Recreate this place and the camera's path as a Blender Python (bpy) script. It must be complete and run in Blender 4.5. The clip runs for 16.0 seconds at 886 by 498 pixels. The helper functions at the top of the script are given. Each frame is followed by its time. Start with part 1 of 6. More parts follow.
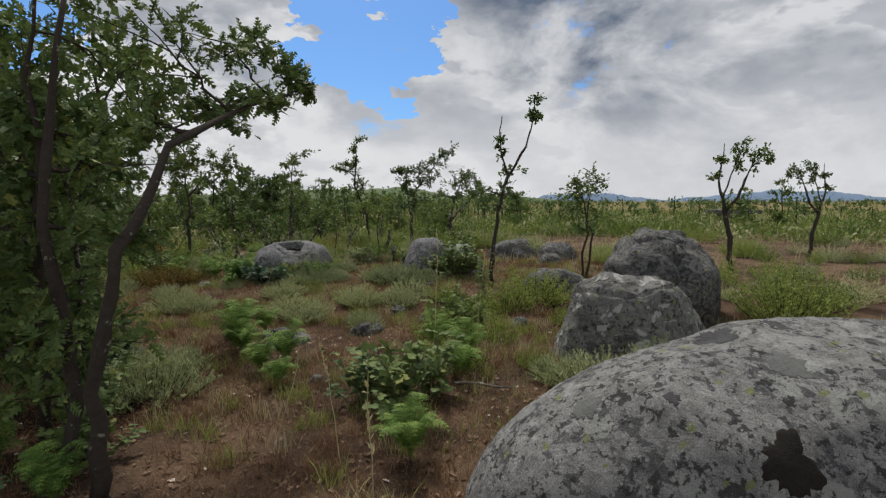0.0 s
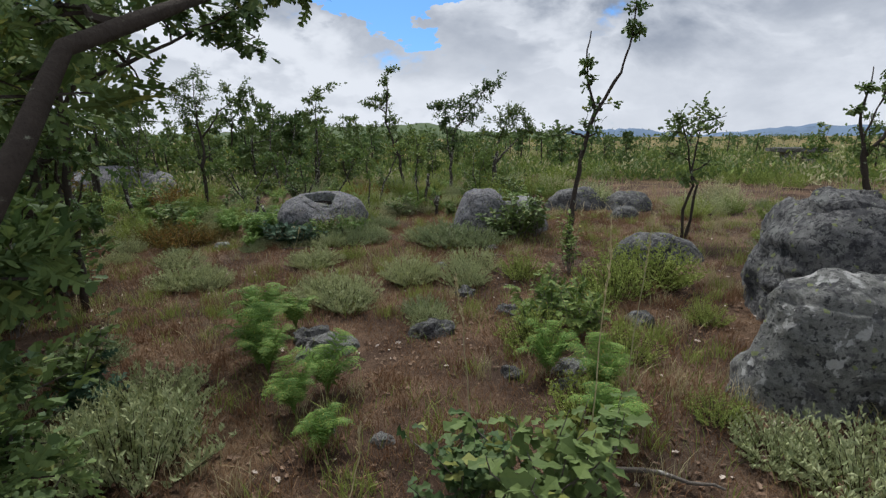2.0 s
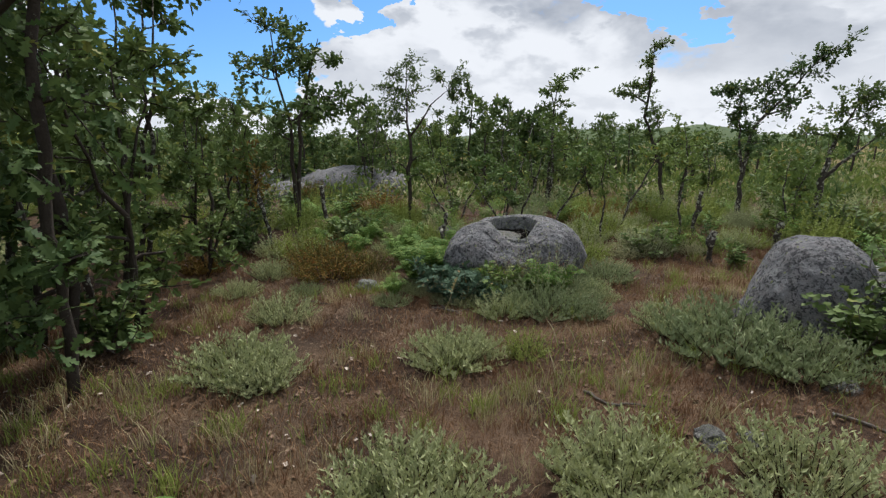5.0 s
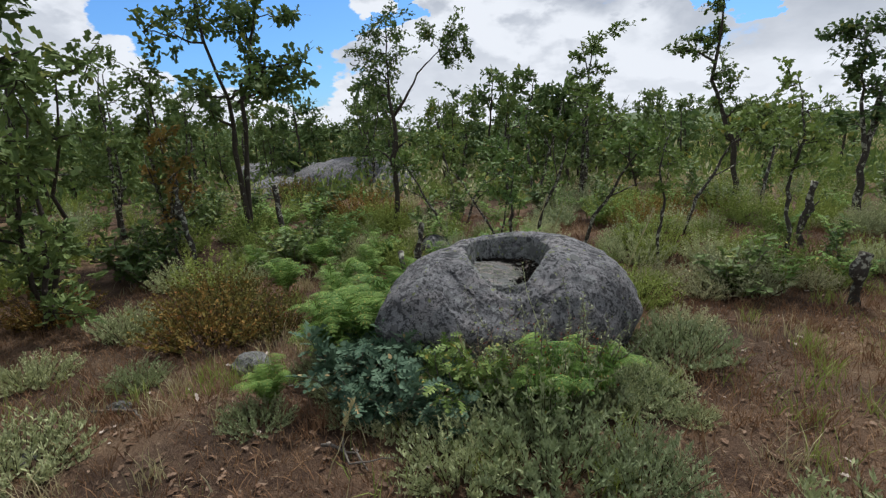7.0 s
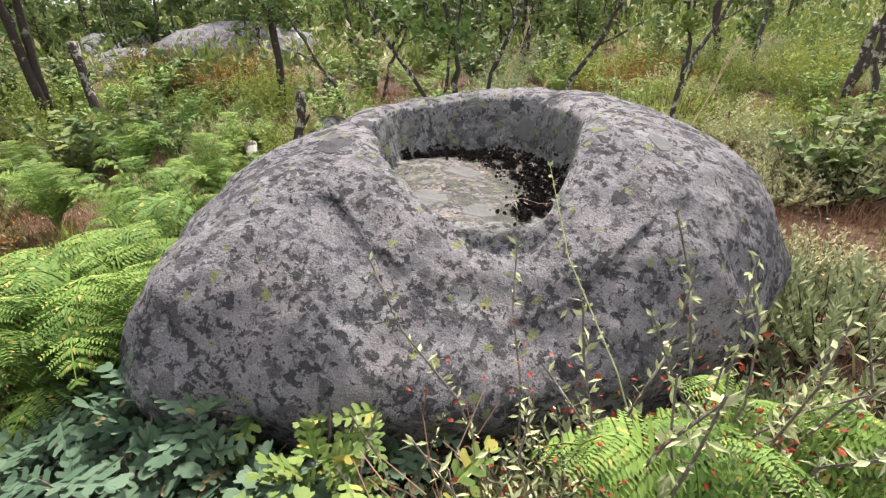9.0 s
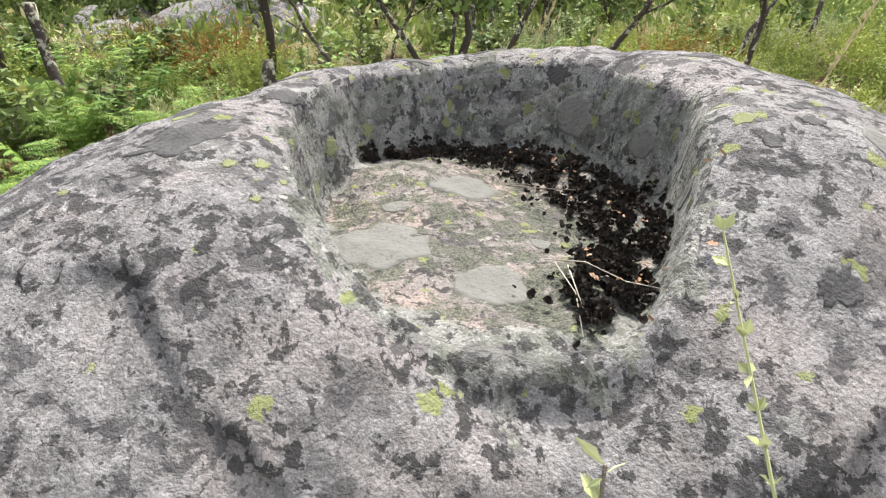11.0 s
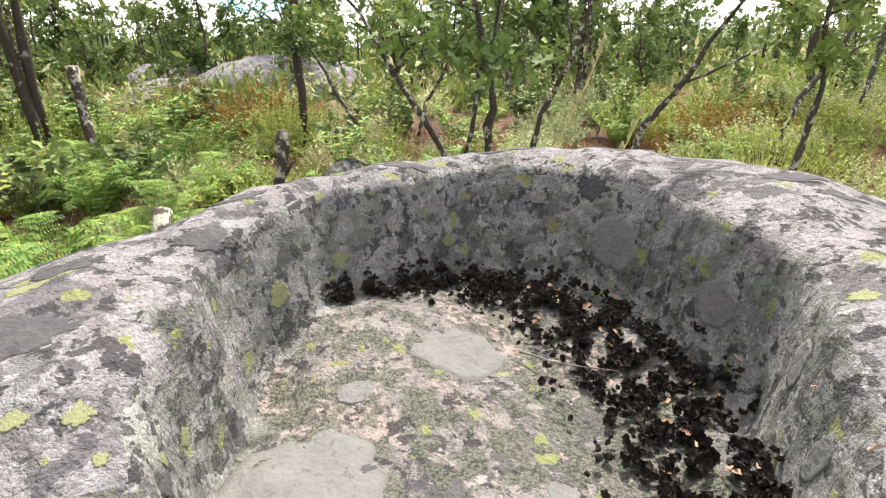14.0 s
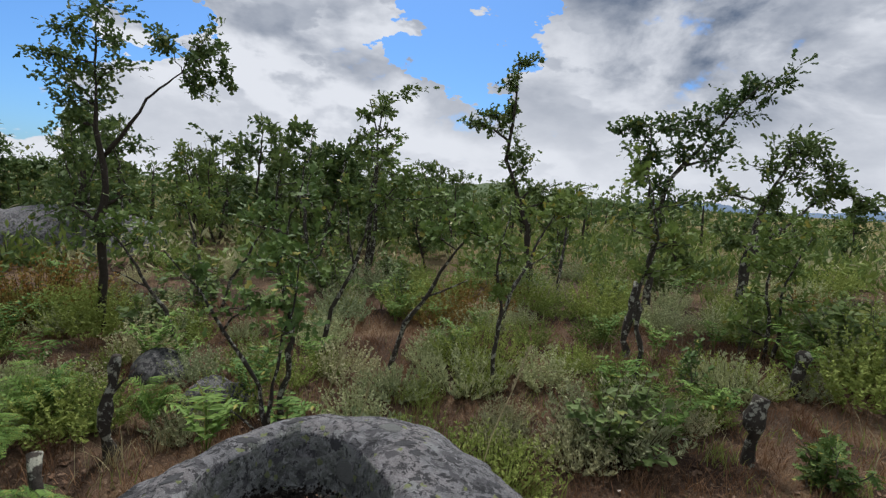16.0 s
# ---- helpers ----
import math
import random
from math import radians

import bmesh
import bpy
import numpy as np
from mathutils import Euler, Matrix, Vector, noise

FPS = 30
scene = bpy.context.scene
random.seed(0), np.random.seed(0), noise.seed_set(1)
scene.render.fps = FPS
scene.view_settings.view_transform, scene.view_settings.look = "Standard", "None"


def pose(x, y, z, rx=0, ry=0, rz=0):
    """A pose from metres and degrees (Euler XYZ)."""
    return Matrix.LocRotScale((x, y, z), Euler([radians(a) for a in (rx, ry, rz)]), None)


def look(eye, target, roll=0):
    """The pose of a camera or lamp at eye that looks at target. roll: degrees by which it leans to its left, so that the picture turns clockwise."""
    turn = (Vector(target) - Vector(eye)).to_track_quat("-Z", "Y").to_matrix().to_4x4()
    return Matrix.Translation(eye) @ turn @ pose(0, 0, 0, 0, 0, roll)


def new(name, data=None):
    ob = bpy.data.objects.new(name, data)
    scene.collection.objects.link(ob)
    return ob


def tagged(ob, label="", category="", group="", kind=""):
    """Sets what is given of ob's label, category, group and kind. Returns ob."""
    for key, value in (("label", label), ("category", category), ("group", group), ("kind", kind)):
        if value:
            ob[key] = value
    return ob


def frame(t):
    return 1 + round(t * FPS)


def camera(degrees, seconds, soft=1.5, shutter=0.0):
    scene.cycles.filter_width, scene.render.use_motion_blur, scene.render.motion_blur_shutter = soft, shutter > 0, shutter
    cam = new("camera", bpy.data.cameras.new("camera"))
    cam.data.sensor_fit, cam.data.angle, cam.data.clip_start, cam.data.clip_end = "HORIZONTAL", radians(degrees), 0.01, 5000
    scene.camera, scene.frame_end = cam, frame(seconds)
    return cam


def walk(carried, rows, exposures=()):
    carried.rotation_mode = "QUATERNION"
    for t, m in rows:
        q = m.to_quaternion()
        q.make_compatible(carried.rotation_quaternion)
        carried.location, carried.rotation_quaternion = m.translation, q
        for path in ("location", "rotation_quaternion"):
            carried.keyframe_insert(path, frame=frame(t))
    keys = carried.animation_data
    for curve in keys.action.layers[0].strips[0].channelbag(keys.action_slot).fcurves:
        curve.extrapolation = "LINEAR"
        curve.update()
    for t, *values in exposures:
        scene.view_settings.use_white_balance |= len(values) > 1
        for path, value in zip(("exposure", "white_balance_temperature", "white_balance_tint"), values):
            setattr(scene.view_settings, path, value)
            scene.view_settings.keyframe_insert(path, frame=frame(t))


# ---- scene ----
cam = camera(82.2, 16.0, soft=1.3)
METRES, EYE, TILT, LEAN, TURN = 13.0, 1.62, -5.4, 0.0, 0.0
ROWS = [
    (0.0, 0.0, 0.0, 0.0, 0.0, 0.0, -0.0),
    (0.5, -0.0102, 0.036, 0.0045, 0.15, -1.67, 1.39),
    (1.0, -0.011, 0.065, 0.0096, -6.54, -1.81, -0.76),
    (1.5, -0.0282, 0.1, 0.0114, -6.63, -4.38, -0.83),
    (2.0, -0.0499, 0.1378, 0.0214, 2.5, -6.99, 0.05),
    (2.5, -0.0573, 0.1842, 0.0223, 14.56, -6.68, -0.59),
    (3.0, -0.0649, 0.2312, 0.0243, 20.11, -6.55, 0.23),
    (3.5, -0.072, 0.2734, 0.0282, 22.17, -6.92, 2.2),
    (4.0, -0.0723, 0.3224, 0.0317, 24.91, -6.27, 1.13),
    (4.5, -0.0736, 0.3689, 0.0402, 27.05, -5.87, -1.99),
    (5.0, -0.0718, 0.4226, 0.0427, 30.87, -7.39, -2.78),
    (7.5, -0.1638, 0.6805, 0.0449, 35.12, -9.4, -1.08),
    (8.0, -0.1903, 0.7201, 0.0362, 31.06, -12.6, -0.46),
    (8.5, -0.2097, 0.7521, 0.0266, 28.08, -17.39, -0.45),
    (9.0, -0.2207, 0.7733, 0.0229, 25.82, -20.77, -0.8),
    (11.5, -0.2435, 0.8312, 0.0145, 27.91, -22.46, -2.26),
    (12.0, -0.2463, 0.8395, 0.0142, 29.07, -21.82, -1.65),
    (12.5, -0.247, 0.8428, 0.0166, 29.87, -20.77, -1.62),
    (13.0, -0.2472, 0.8437, 0.0178, 30.33, -19.91, -1.85),
    (13.5, -0.2473, 0.8439, 0.019, 30.73, -19.11, -2.15),
    (14.0, -0.2472, 0.8435, 0.0213, 31.29, -16.96, -2.31),
    (14.5, -0.244, 0.8366, 0.0275, 28.11, -14.33, -1.96),
    (15.0, -0.238, 0.8177, 0.0388, 20.65, -10.24, -1.83),
    (15.5, -0.2286, 0.7938, 0.0552, 11.56, -5.41, -2.43),
    (16.0, -0.2156, 0.7732, 0.0687, 9.56, -0.79, -4.44),
]
walk(cam, [(t, pose(0, 0, EYE, TILT, LEAN, TURN) @ pose(METRES * x, METRES * y, METRES * z, 90 + pitch, roll, yaw)) for t, x, y, z, yaw, pitch, roll in ROWS],
     [(0.0, -0.35, 6500, 10), (0.5, -0.08, 6500, 10), (1.0, -0.15, 6400, 10), (1.5, -0.45, 6300, 10), (2.0, -0.2, 6050, 10), (3.0, 0.03, 6000, 12), (4.0, -0.2, 6100, 10), (5.2, -0.05, 6200, 10), (7.5, -0.1, 6100, 10), (8.0, 0.1, 6150, 10), (8.5, 1.0, 6500, 15),
      (9.0, 1.25, 6650, 18), (11.0, 1.5, 6700, 12), (14.0, 1.6, 6850, 15), (14.6, 1.6, 6800, 16), (15.0, 1.3, 6600, 16), (15.5, 0.18, 6150, 16), (16.0, -0.25, 6150, 11)])


# ---- node helpers ----
class Nodes:
    def __init__(self, tree):
        self.tree = tree
        tree.nodes.clear()

    def add(self, kind, inputs=(), operation=""):
        n = self.tree.nodes.new(kind)
        if operation:
            n.operation = operation
        for k, v in dict(inputs).items():
            if isinstance(v, bpy.types.NodeSocket):
                self.tree.links.new(v, n.inputs[k])
            else:
                n.inputs[k].default_value = v
        return n

    def math(self, op, a, b=0.0):
        return self.add("ShaderNodeMath", {0: a, 1: b}, op).outputs[0]

    def step(self, v, lo, hi, to0=0.0, to1=1.0):
        n = self.add("ShaderNodeMapRange", {"Value": v, "From Min": lo, "From Max": hi, "To Min": to0, "To Max": to1})
        n.interpolation_type = "SMOOTHSTEP"
        return n.outputs[0]

    def mix(self, fac, a, b):
        n = self.tree.nodes.new("ShaderNodeMix")
        n.data_type = "RGBA"
        for i, v in ((0, fac), (6, a), (7, b)):
            if isinstance(v, bpy.types.NodeSocket):
                self.tree.links.new(v, n.inputs[i])
            elif i == 0:
                n.inputs[i].default_value = v
            else:
                n.inputs[i].default_value = (*v, 1) if len(v) == 3 else v
        return n.outputs[2]

    def noise(self, vec, scale, detail=4.0, rough=0.55, distort=0.0):
        return self.add("ShaderNodeTexNoise", {"Vector": vec, "Scale": scale, "Detail": detail, "Roughness": rough, "Distortion": distort}).outputs[0]

    def voronoi(self, vec, scale, out="Distance"):
        return self.add("ShaderNodeTexVoronoi", {"Vector": vec, "Scale": scale}).outputs[out]


# ---- sky and sun ----
SUN_EL, SUN_AZ = radians(56), radians(-14)
world = bpy.data.worlds.new("sky")
scene.world = world
world.use_nodes = True
w = Nodes(world.node_tree)
d = w.add("ShaderNodeTexCoord").outputs["Generated"]
sky = w.add("ShaderNodeTexSky")
sky.sky_type, sky.sun_disc, sky.sun_elevation, sky.sun_rotation = "NISHITA", False, SUN_EL, SUN_AZ
blue = w.add("ShaderNodeVectorMath", {0: sky.outputs[0], 1: (0.062, 0.102, 0.150)}, operation="MULTIPLY").outputs[0]
sep = w.add("ShaderNodeSeparateXYZ", {0: d})
tall_d = w.add("ShaderNodeVectorMath", {0: d, 1: (1.0, 1.0, 1.9)}, "MULTIPLY").outputs[0]
above = w.add("ShaderNodeVectorMath", {0: tall_d, 1: (0.02, 0.0, 0.12)}, "ADD").outputs[0]
puff = w.noise(tall_d, 3.1, 9, 0.55, 0.15)
puff_up = w.noise(above, 3.1, 5, 0.5, 0.15)
fine = w.noise(tall_d, 11.0, 6, 0.55)


def lobe(axis, wide):
    """A soft spot of sky round an axis, ragged at its edge."""
    a = Vector(axis).normalized()
    dot = w.add("ShaderNodeVectorMath", {0: d, 1: a}, operation="DOT_PRODUCT").outputs["Value"]
    dot = w.math("ADD", dot, w.math("MULTIPLY", w.math("SUBTRACT", fine, 0.5), 0.05))
    return w.step(dot, math.cos(radians(wide)), math.cos(radians(wide * 0.55)))


gaps = w.math("MAXIMUM", lobe((-0.13, 0.95, 0.32), 9), lobe((-0.80, 0.54, 0.24), 15))
gaps = w.math("MAXIMUM", gaps, lobe((-0.62, 0.75, 0.30), 5))
gaps = w.math("MAXIMUM", gaps, lobe((-0.22, 0.86, 0.48), 8))
density = w.math("SUBTRACT", w.math("ADD", puff, 0.13), w.math("MULTIPLY", gaps, 0.34))
cover = w.step(density, 0.465, 0.525)
under = w.step(w.math("SUBTRACT", puff_up, puff), -0.08, 0.12)
over = w.add("ShaderNodeVectorMath", {0: tall_d, 1: (0.01, 0.0, 0.05)}, "ADD").outputs[0]
billow = w.step(w.math("SUBTRACT", w.noise(over, 6.5, 4, 0.5), w.noise(tall_d, 6.5, 7, 0.55)), -0.03, 0.10)
under = w.math("MAXIMUM", under, w.math("MULTIPLY", billow, 0.75))
rain = w.math("MULTIPLY", lobe((0.45, 0.80, 0.40), 36), w.step(w.noise(tall_d, 2.4, 7, 0.58, 0.3), 0.40, 0.60, 0.12, 1.0))
low = w.step(sep.outputs[2], 0.04, 0.28, 0.3, 1.0)
shade = w.math("MULTIPLY", w.math("MAXIMUM", w.math("MULTIPLY", under, 0.72), rain), low)
shade = w.math("MULTIPLY", shade, w.step(fine, 0.3, 0.7, 1.1, 0.75))
cloud = w.mix(shade, (0.93, 0.94, 0.96), (0.16, 0.205, 0.285))
colour = w.mix(cover, blue, cloud)
bg = w.add("ShaderNodeBackground", {"Color": colour, "Strength": 1.0})
w.tree.links.new(bg.outputs[0], w.add("ShaderNodeOutputWorld").inputs[0])

sun_data = bpy.data.lights.new("sun", "SUN")
sun_data.energy, sun_data.angle, sun_data.color = 4.3, radians(8), (1.0, 0.95, 0.86)
sun = new("sun", sun_data)
sun.matrix_world = look((math.sin(SUN_AZ) * 30 * math.cos(SUN_EL), math.cos(SUN_AZ) * 30 * math.cos(SUN_EL), 30 * math.sin(SUN_EL)), (0, 0, 0))


# ---- materials ----
def material(name):
    m = bpy.data.materials.new(name)
    m.use_nodes = True
    n = Nodes(m.node_tree)
    n.pos = n.add("ShaderNodeTexCoord").outputs["Object"]
    n.world = n.add("ShaderNodeNewGeometry").outputs["Position"]
    n.island = n.add("ShaderNodeNewGeometry").outputs["Random Per Island"]
    n.rand = n.add("ShaderNodeObjectInfo").outputs["Random"]
    return m, n


def finish(n, colour, rough=0.85, bump=None, strength=0.4, distance=0.01, spec=0.3, through_light=0.0):
    ins = {"Base Color": colour, "Roughness": rough, "Specular IOR Level": spec}
    if bump is not None:
        ins["Normal"] = n.add("ShaderNodeBump", {"Height": bump, "Strength": strength, "Distance": distance}).outputs[0]
    sh = n.add("ShaderNodeBsdfPrincipled", ins).outputs[0]
    if through_light:
        tr = n.add("ShaderNodeBsdfTranslucent", {"Color": colour}).outputs[0]
        sh = n.add("ShaderNodeMixShader", {0: through_light, 1: sh, 2: tr}).outputs[0]
    n.tree.links.new(sh, n.add("ShaderNodeOutputMaterial").inputs[0])


def granite(name, pale=(0.25, 0.245, 0.24), dark=0.30, streak=0.0, green=0.06, cell=26.0, pink=0.0, moss=0.0):
    """Granite under lichens: ragged dark crusts of three sizes, pale rosettes and yellow-green specks over grainy stone."""
    m, n = material(name)

    def shifted(k):
        return n.add("ShaderNodeVectorMath", {0: n.pos, 1: (k * 3.7, k * 1.9, k * 5.3)}, "ADD").outputs[0]

    def crust_mask(k, scale, level, sharp=0.012, detail=8.0, rough=0.66):
        lean = n.math("MULTIPLY", n.math("SUBTRACT", n.noise(shifted(k + 0.5), scale * 0.22, 3, 0.5), 0.5), 0.30)
        v = n.math("ADD", n.noise(shifted(k), scale, detail, rough, 0.35), lean)
        return n.step(v, level - sharp, level + sharp)

    warp = n.add("ShaderNodeTexNoise", {"Vector": n.pos, "Scale": 30.0, "Detail": 4.0, "Roughness": 0.65}).outputs["Color"]
    v = n.add("ShaderNodeVectorMath", {0: n.pos, 1: n.add("ShaderNodeVectorMath", {0: warp, 1: (0.05, 0.05, 0.05)}, "MULTIPLY").outputs[0]}, "ADD").outputs[0]
    grain = n.noise(n.pos, 260, 3, 0.75)
    mid = n.noise(n.pos, 24, 7, 0.68)
    pit = n.noise(shifted(9), 75, 5, 0.7)
    c = n.mix(n.step(mid, 0.32, 0.68), tuple(0.62 * q for q in pale), tuple(1.2 * q for q in pale))
    if pink:
        c = n.mix(n.step(n.noise(shifted(2), 6.0, 6, 0.65), 0.46, 0.60, 0, pink), c, (pale[0] * 1.6, pale[1] * 1.42, pale[2] * 1.33))
    c = n.mix(n.step(grain, 0.52, 0.66, 0, 0.5), c, (0.045, 0.045, 0.045))
    c = n.mix(n.step(grain, 0.47, 0.36, 0, 0.5), c, tuple(1.75 * q for q in pale))
    c = n.mix(n.step(pit, 0.57, 0.64, 0, 0.42), c, (0.05, 0.048, 0.045))
    # pale rosettes
    cells = n.add("ShaderNodeTexVoronoi", {"Vector": v, "Scale": cell * 0.42})
    rnd = n.add("ShaderNodeSeparateXYZ", {0: cells.outputs["Color"]})
    disc = n.math("LESS_THAN", cells.outputs["Distance"], n.math("MULTIPLY", rnd.outputs[0], 0.48))
    keep = n.math("GREATER_THAN", rnd.outputs[1], 0.62)
    c = n.mix(n.math("MULTIPLY", n.math("MULTIPLY", disc, keep), 0.7), c, tuple(q * k for q, k in zip(pale, (1.25, 1.30, 1.24))))
    # dark crusts
    c = n.mix(n.math("MULTIPLY", crust_mask(1, cell * 0.26, 0.69 - 0.26 * dark), 0.55), c, n.mix(pit, (0.035, 0.035, 0.037), (0.085, 0.084, 0.088)))
    c = n.mix(n.math("MULTIPLY", crust_mask(3, cell * 0.85, 0.672 - 0.32 * dark), 0.75), c, (0.058, 0.057, 0.062))
    c = n.mix(n.math("MULTIPLY", crust_mask(5, cell * 1.6, 0.66 - 0.28 * dark), 0.85), c, (0.032, 0.032, 0.034))
    if moss:
        c = n.mix(n.math("MULTIPLY", crust_mask(6, 34.0, 0.555 - 0.1 * moss, 0.03), moss), c, n.mix(n.step(grain, 0.4, 0.6), (0.02, 0.026, 0.022), (0.15, 0.165, 0.12)))
    # pale flecks and yellow-green specks
    c = n.mix(n.math("MULTIPLY", crust_mask(7, cell * 1.2, 0.67), 0.8), c, tuple(1.6 * q for q in pale))
    specks = n.add("ShaderNodeTexVoronoi", {"Vector": v, "Scale": cell * 1.25})
    srnd = n.add("ShaderNodeSeparateXYZ", {0: specks.outputs["Color"]})
    spot = n.math("MULTIPLY", n.math("LESS_THAN", specks.outputs["Distance"], 0.36), n.math("GREATER_THAN", srnd.outputs[2], 1 - green * 1.3))
    c = n.mix(n.math("MULTIPLY", spot, 0.8), c, (0.21, 0.24, 0.09))
    c = n.mix(n.math("MULTIPLY", crust_mask(8, cell * 0.9, 0.73), 0.6), c, (0.24, 0.16, 0.10))
    if streak:
        c = n.mix(n.math("MULTIPLY", crust_mask(4, 5.5, 0.60), streak), c, (0.50, 0.49, 0.47))
    h = n.math("ADD", n.math("ADD", n.math("MULTIPLY", mid, 0.9), n.math("MULTIPLY", grain, 0.3)), n.math("MULTIPLY", pit, 0.45))
    finish(n, c, 0.92, h, 1.0, 0.02, 0.2)
    return m


def leafy(name, a, b, c, through_light=0.3, rough=0.55, odd=None):
    m, n = material(name)
    col = n.mix(n.step(n.island, 0.0, 1.0), a, b)
    col = n.mix(n.step(n.noise(n.world, 1.3, 3), 0.42, 0.66, 0, 0.8), col, c)
    col = n.mix(n.step(n.rand, 0.0, 1.0, 0.0, 0.35), col, (b[0] * 1.15, b[1] * 1.08, b[2] * 1.0))
    col = n.mix(n.step(n.rand, 0.45, 0.0, 0.0, 0.4), col, (a[0] * 0.6, a[1] * 0.7, a[2] * 0.8))
    if odd:
        col = n.mix(n.math("GREATER_THAN", n.island, 0.95), col, odd)
    col = n.mix(n.step(n.noise(n.pos, 60, 2), 0.5, 0.8, 0, 0.35), col, (a[0] * 0.5, a[1] * 0.5, a[2] * 0.5))
    finish(n, col, rough + 0.12, None, spec=0.18, through_light=through_light * 0.6)
    return m


def bark(name, base, lichen, amount):
    m, n = material(name)
    v = n.pos
    c = n.mix(n.noise(v, 30, 5, 0.7), base, (base[0] * 0.35, base[1] * 0.35, base[2] * 0.35))
    c = n.mix(n.step(n.noise(v, 14, 5, 0.65), amount, amount + 0.06, 0, 0.9), c, lichen)
    finish(n, c, 0.95, n.noise(v, 45, 5, 0.7), 0.8, 0.02, 0.1)
    return m


def plain(name, a, b, scale=20.0, rough=0.9, through_light=0.0):
    m, n = material(name)
    c = n.mix(n.noise(n.world, scale, 5, 0.6), a, b)
    c = n.mix(n.step(n.noise(n.world, scale * 2.3, 4, 0.7), 0.55, 0.7, 0, 0.6), c, (a[0] * 0.5, a[1] * 0.5, a[2] * 0.5))
    finish(n, c, rough, n.noise(n.world, scale * 3, 4), 0.4, 0.01, 0.2, through_light)
    return m


def soil():
    m, n = material("soil")
    v = n.world
    c = n.mix(n.step(n.noise(v, 1.1, 6, 0.65), 0.38, 0.62), (0.066, 0.042, 0.030), (0.175, 0.113, 0.073))
    c = n.mix(n.step(n.noise(v, 0.55, 5, 0.6), 0.5, 0.68, 0, 0.6), c, (0.225, 0.155, 0.085))
    c = n.mix(n.step(n.noise(v, 0.33, 4, 0.6), 0.52, 0.64, 0, 0.6), c, (0.10, 0.075, 0.055))
    c = n.mix(n.step(n.noise(v, 38, 5, 0.75), 0.5, 0.66, 0, 0.75), c, (0.05, 0.029, 0.02))
    c = n.mix(n.step(n.noise(v, 22, 4, 0.7), 0.58, 0.70, 0, 0.75), c, (0.34, 0.25, 0.17))
    sep = n.add("ShaderNodeSeparateXYZ", {0: v})
    far = n.step(n.math("ADD", sep.outputs[1], n.math("MULTIPLY", n.noise(v, 0.4, 3), 6.0)), 20.0, 32.0, 0.0, 0.7)
    green = n.mix(n.step(n.noise(v, 0.16, 5, 0.6), 0.4, 0.62), (0.10, 0.115, 0.03), (0.27, 0.21, 0.09))
    c = n.mix(far, c, green)
    h = n.math("ADD", n.noise(v, 18, 6, 0.7), n.noise(v, 90, 3, 0.7))
    finish(n, c, 1.0, h, 0.9, 0.03, 0.1)
    return m


SOIL = soil()
BOWL_ROCK = granite("lichened_granite", (0.216, 0.214, 0.221), 0.37, 0.0, 0.05, 26.0, 0.30)
MOSSY_ROCK = granite("mossy_granite", (0.245, 0.25, 0.24), 0.34, 0.0, 0.08, 30.0, 0.0, 0.45)
HOLLOW_ROCK = granite("pink_hollow_granite", (0.212, 0.197, 0.190), 0.32, 0.0, 0.05, 40.0, 0.9, 0.75)
PALE_ROCK = granite("pale_granite", (0.265, 0.263, 0.252), 0.29, 0.35, 0.05, 22.0)
DARK_ROCK = granite("dark_granite", (0.165, 0.162, 0.155), 0.40, 0.15, 0.07, 16.0)
STREAK_ROCK = granite("streaked_granite", (0.205, 0.204, 0.188), 0.27, 0.75, 0.10, 16.0)
OAK_LEAF = leafy("oak_leaf", (0.064, 0.112, 0.036), (0.155, 0.215, 0.066), (0.105, 0.155, 0.048), 0.36, 0.5, (0.22, 0.24, 0.06))
OAK_LIGHT = leafy("young_oak_leaf", (0.105, 0.175, 0.042), (0.205, 0.275, 0.075), (0.095, 0.155, 0.042), 0.34, 0.5, (0.33, 0.30, 0.07))
OAK_BLUE = leafy("felted_oak_leaf", (0.055, 0.105, 0.062), (0.12, 0.185, 0.115), (0.058, 0.105, 0.052), 0.2, 0.6, (0.34, 0.25, 0.12))
SAGE = leafy("grey_green_leaf", (0.22, 0.265, 0.125), (0.50, 0.53, 0.30), (0.30, 0.345, 0.165), 0.25, 0.7)
SAGE_PALE = leafy("pale_dry_leaf", (0.29, 0.31, 0.15), (0.50, 0.49, 0.30), (0.36, 0.36, 0.19), 0.25, 0.7)
SAGE_GREEN = leafy("broom_leaf", (0.14, 0.20, 0.042), (0.33, 0.39, 0.105), (0.23, 0.28, 0.07), 0.32, 0.65)
HEATHER = leafy("heather_leaf", (0.11, 0.115, 0.030), (0.28, 0.165, 0.045), (0.13, 0.145, 0.038), 0.3, 0.7, (0.30, 0.13, 0.04))
FERN = leafy("bracken_green", (0.085, 0.17, 0.034), (0.19, 0.30, 0.065), (0.125, 0.215, 0.046), 0.3, 0.55, (0.36, 0.33, 0.08))
DRY = leafy("dry_grass_blade", (0.20, 0.108, 0.058), (0.37, 0.232, 0.13), (0.165, 0.082, 0.045), 0.2, 0.85)
STRAW = leafy("straw", (0.42, 0.36, 0.20), (0.55, 0.48, 0.29), (0.38, 0.36, 0.17), 0.25, 0.8)
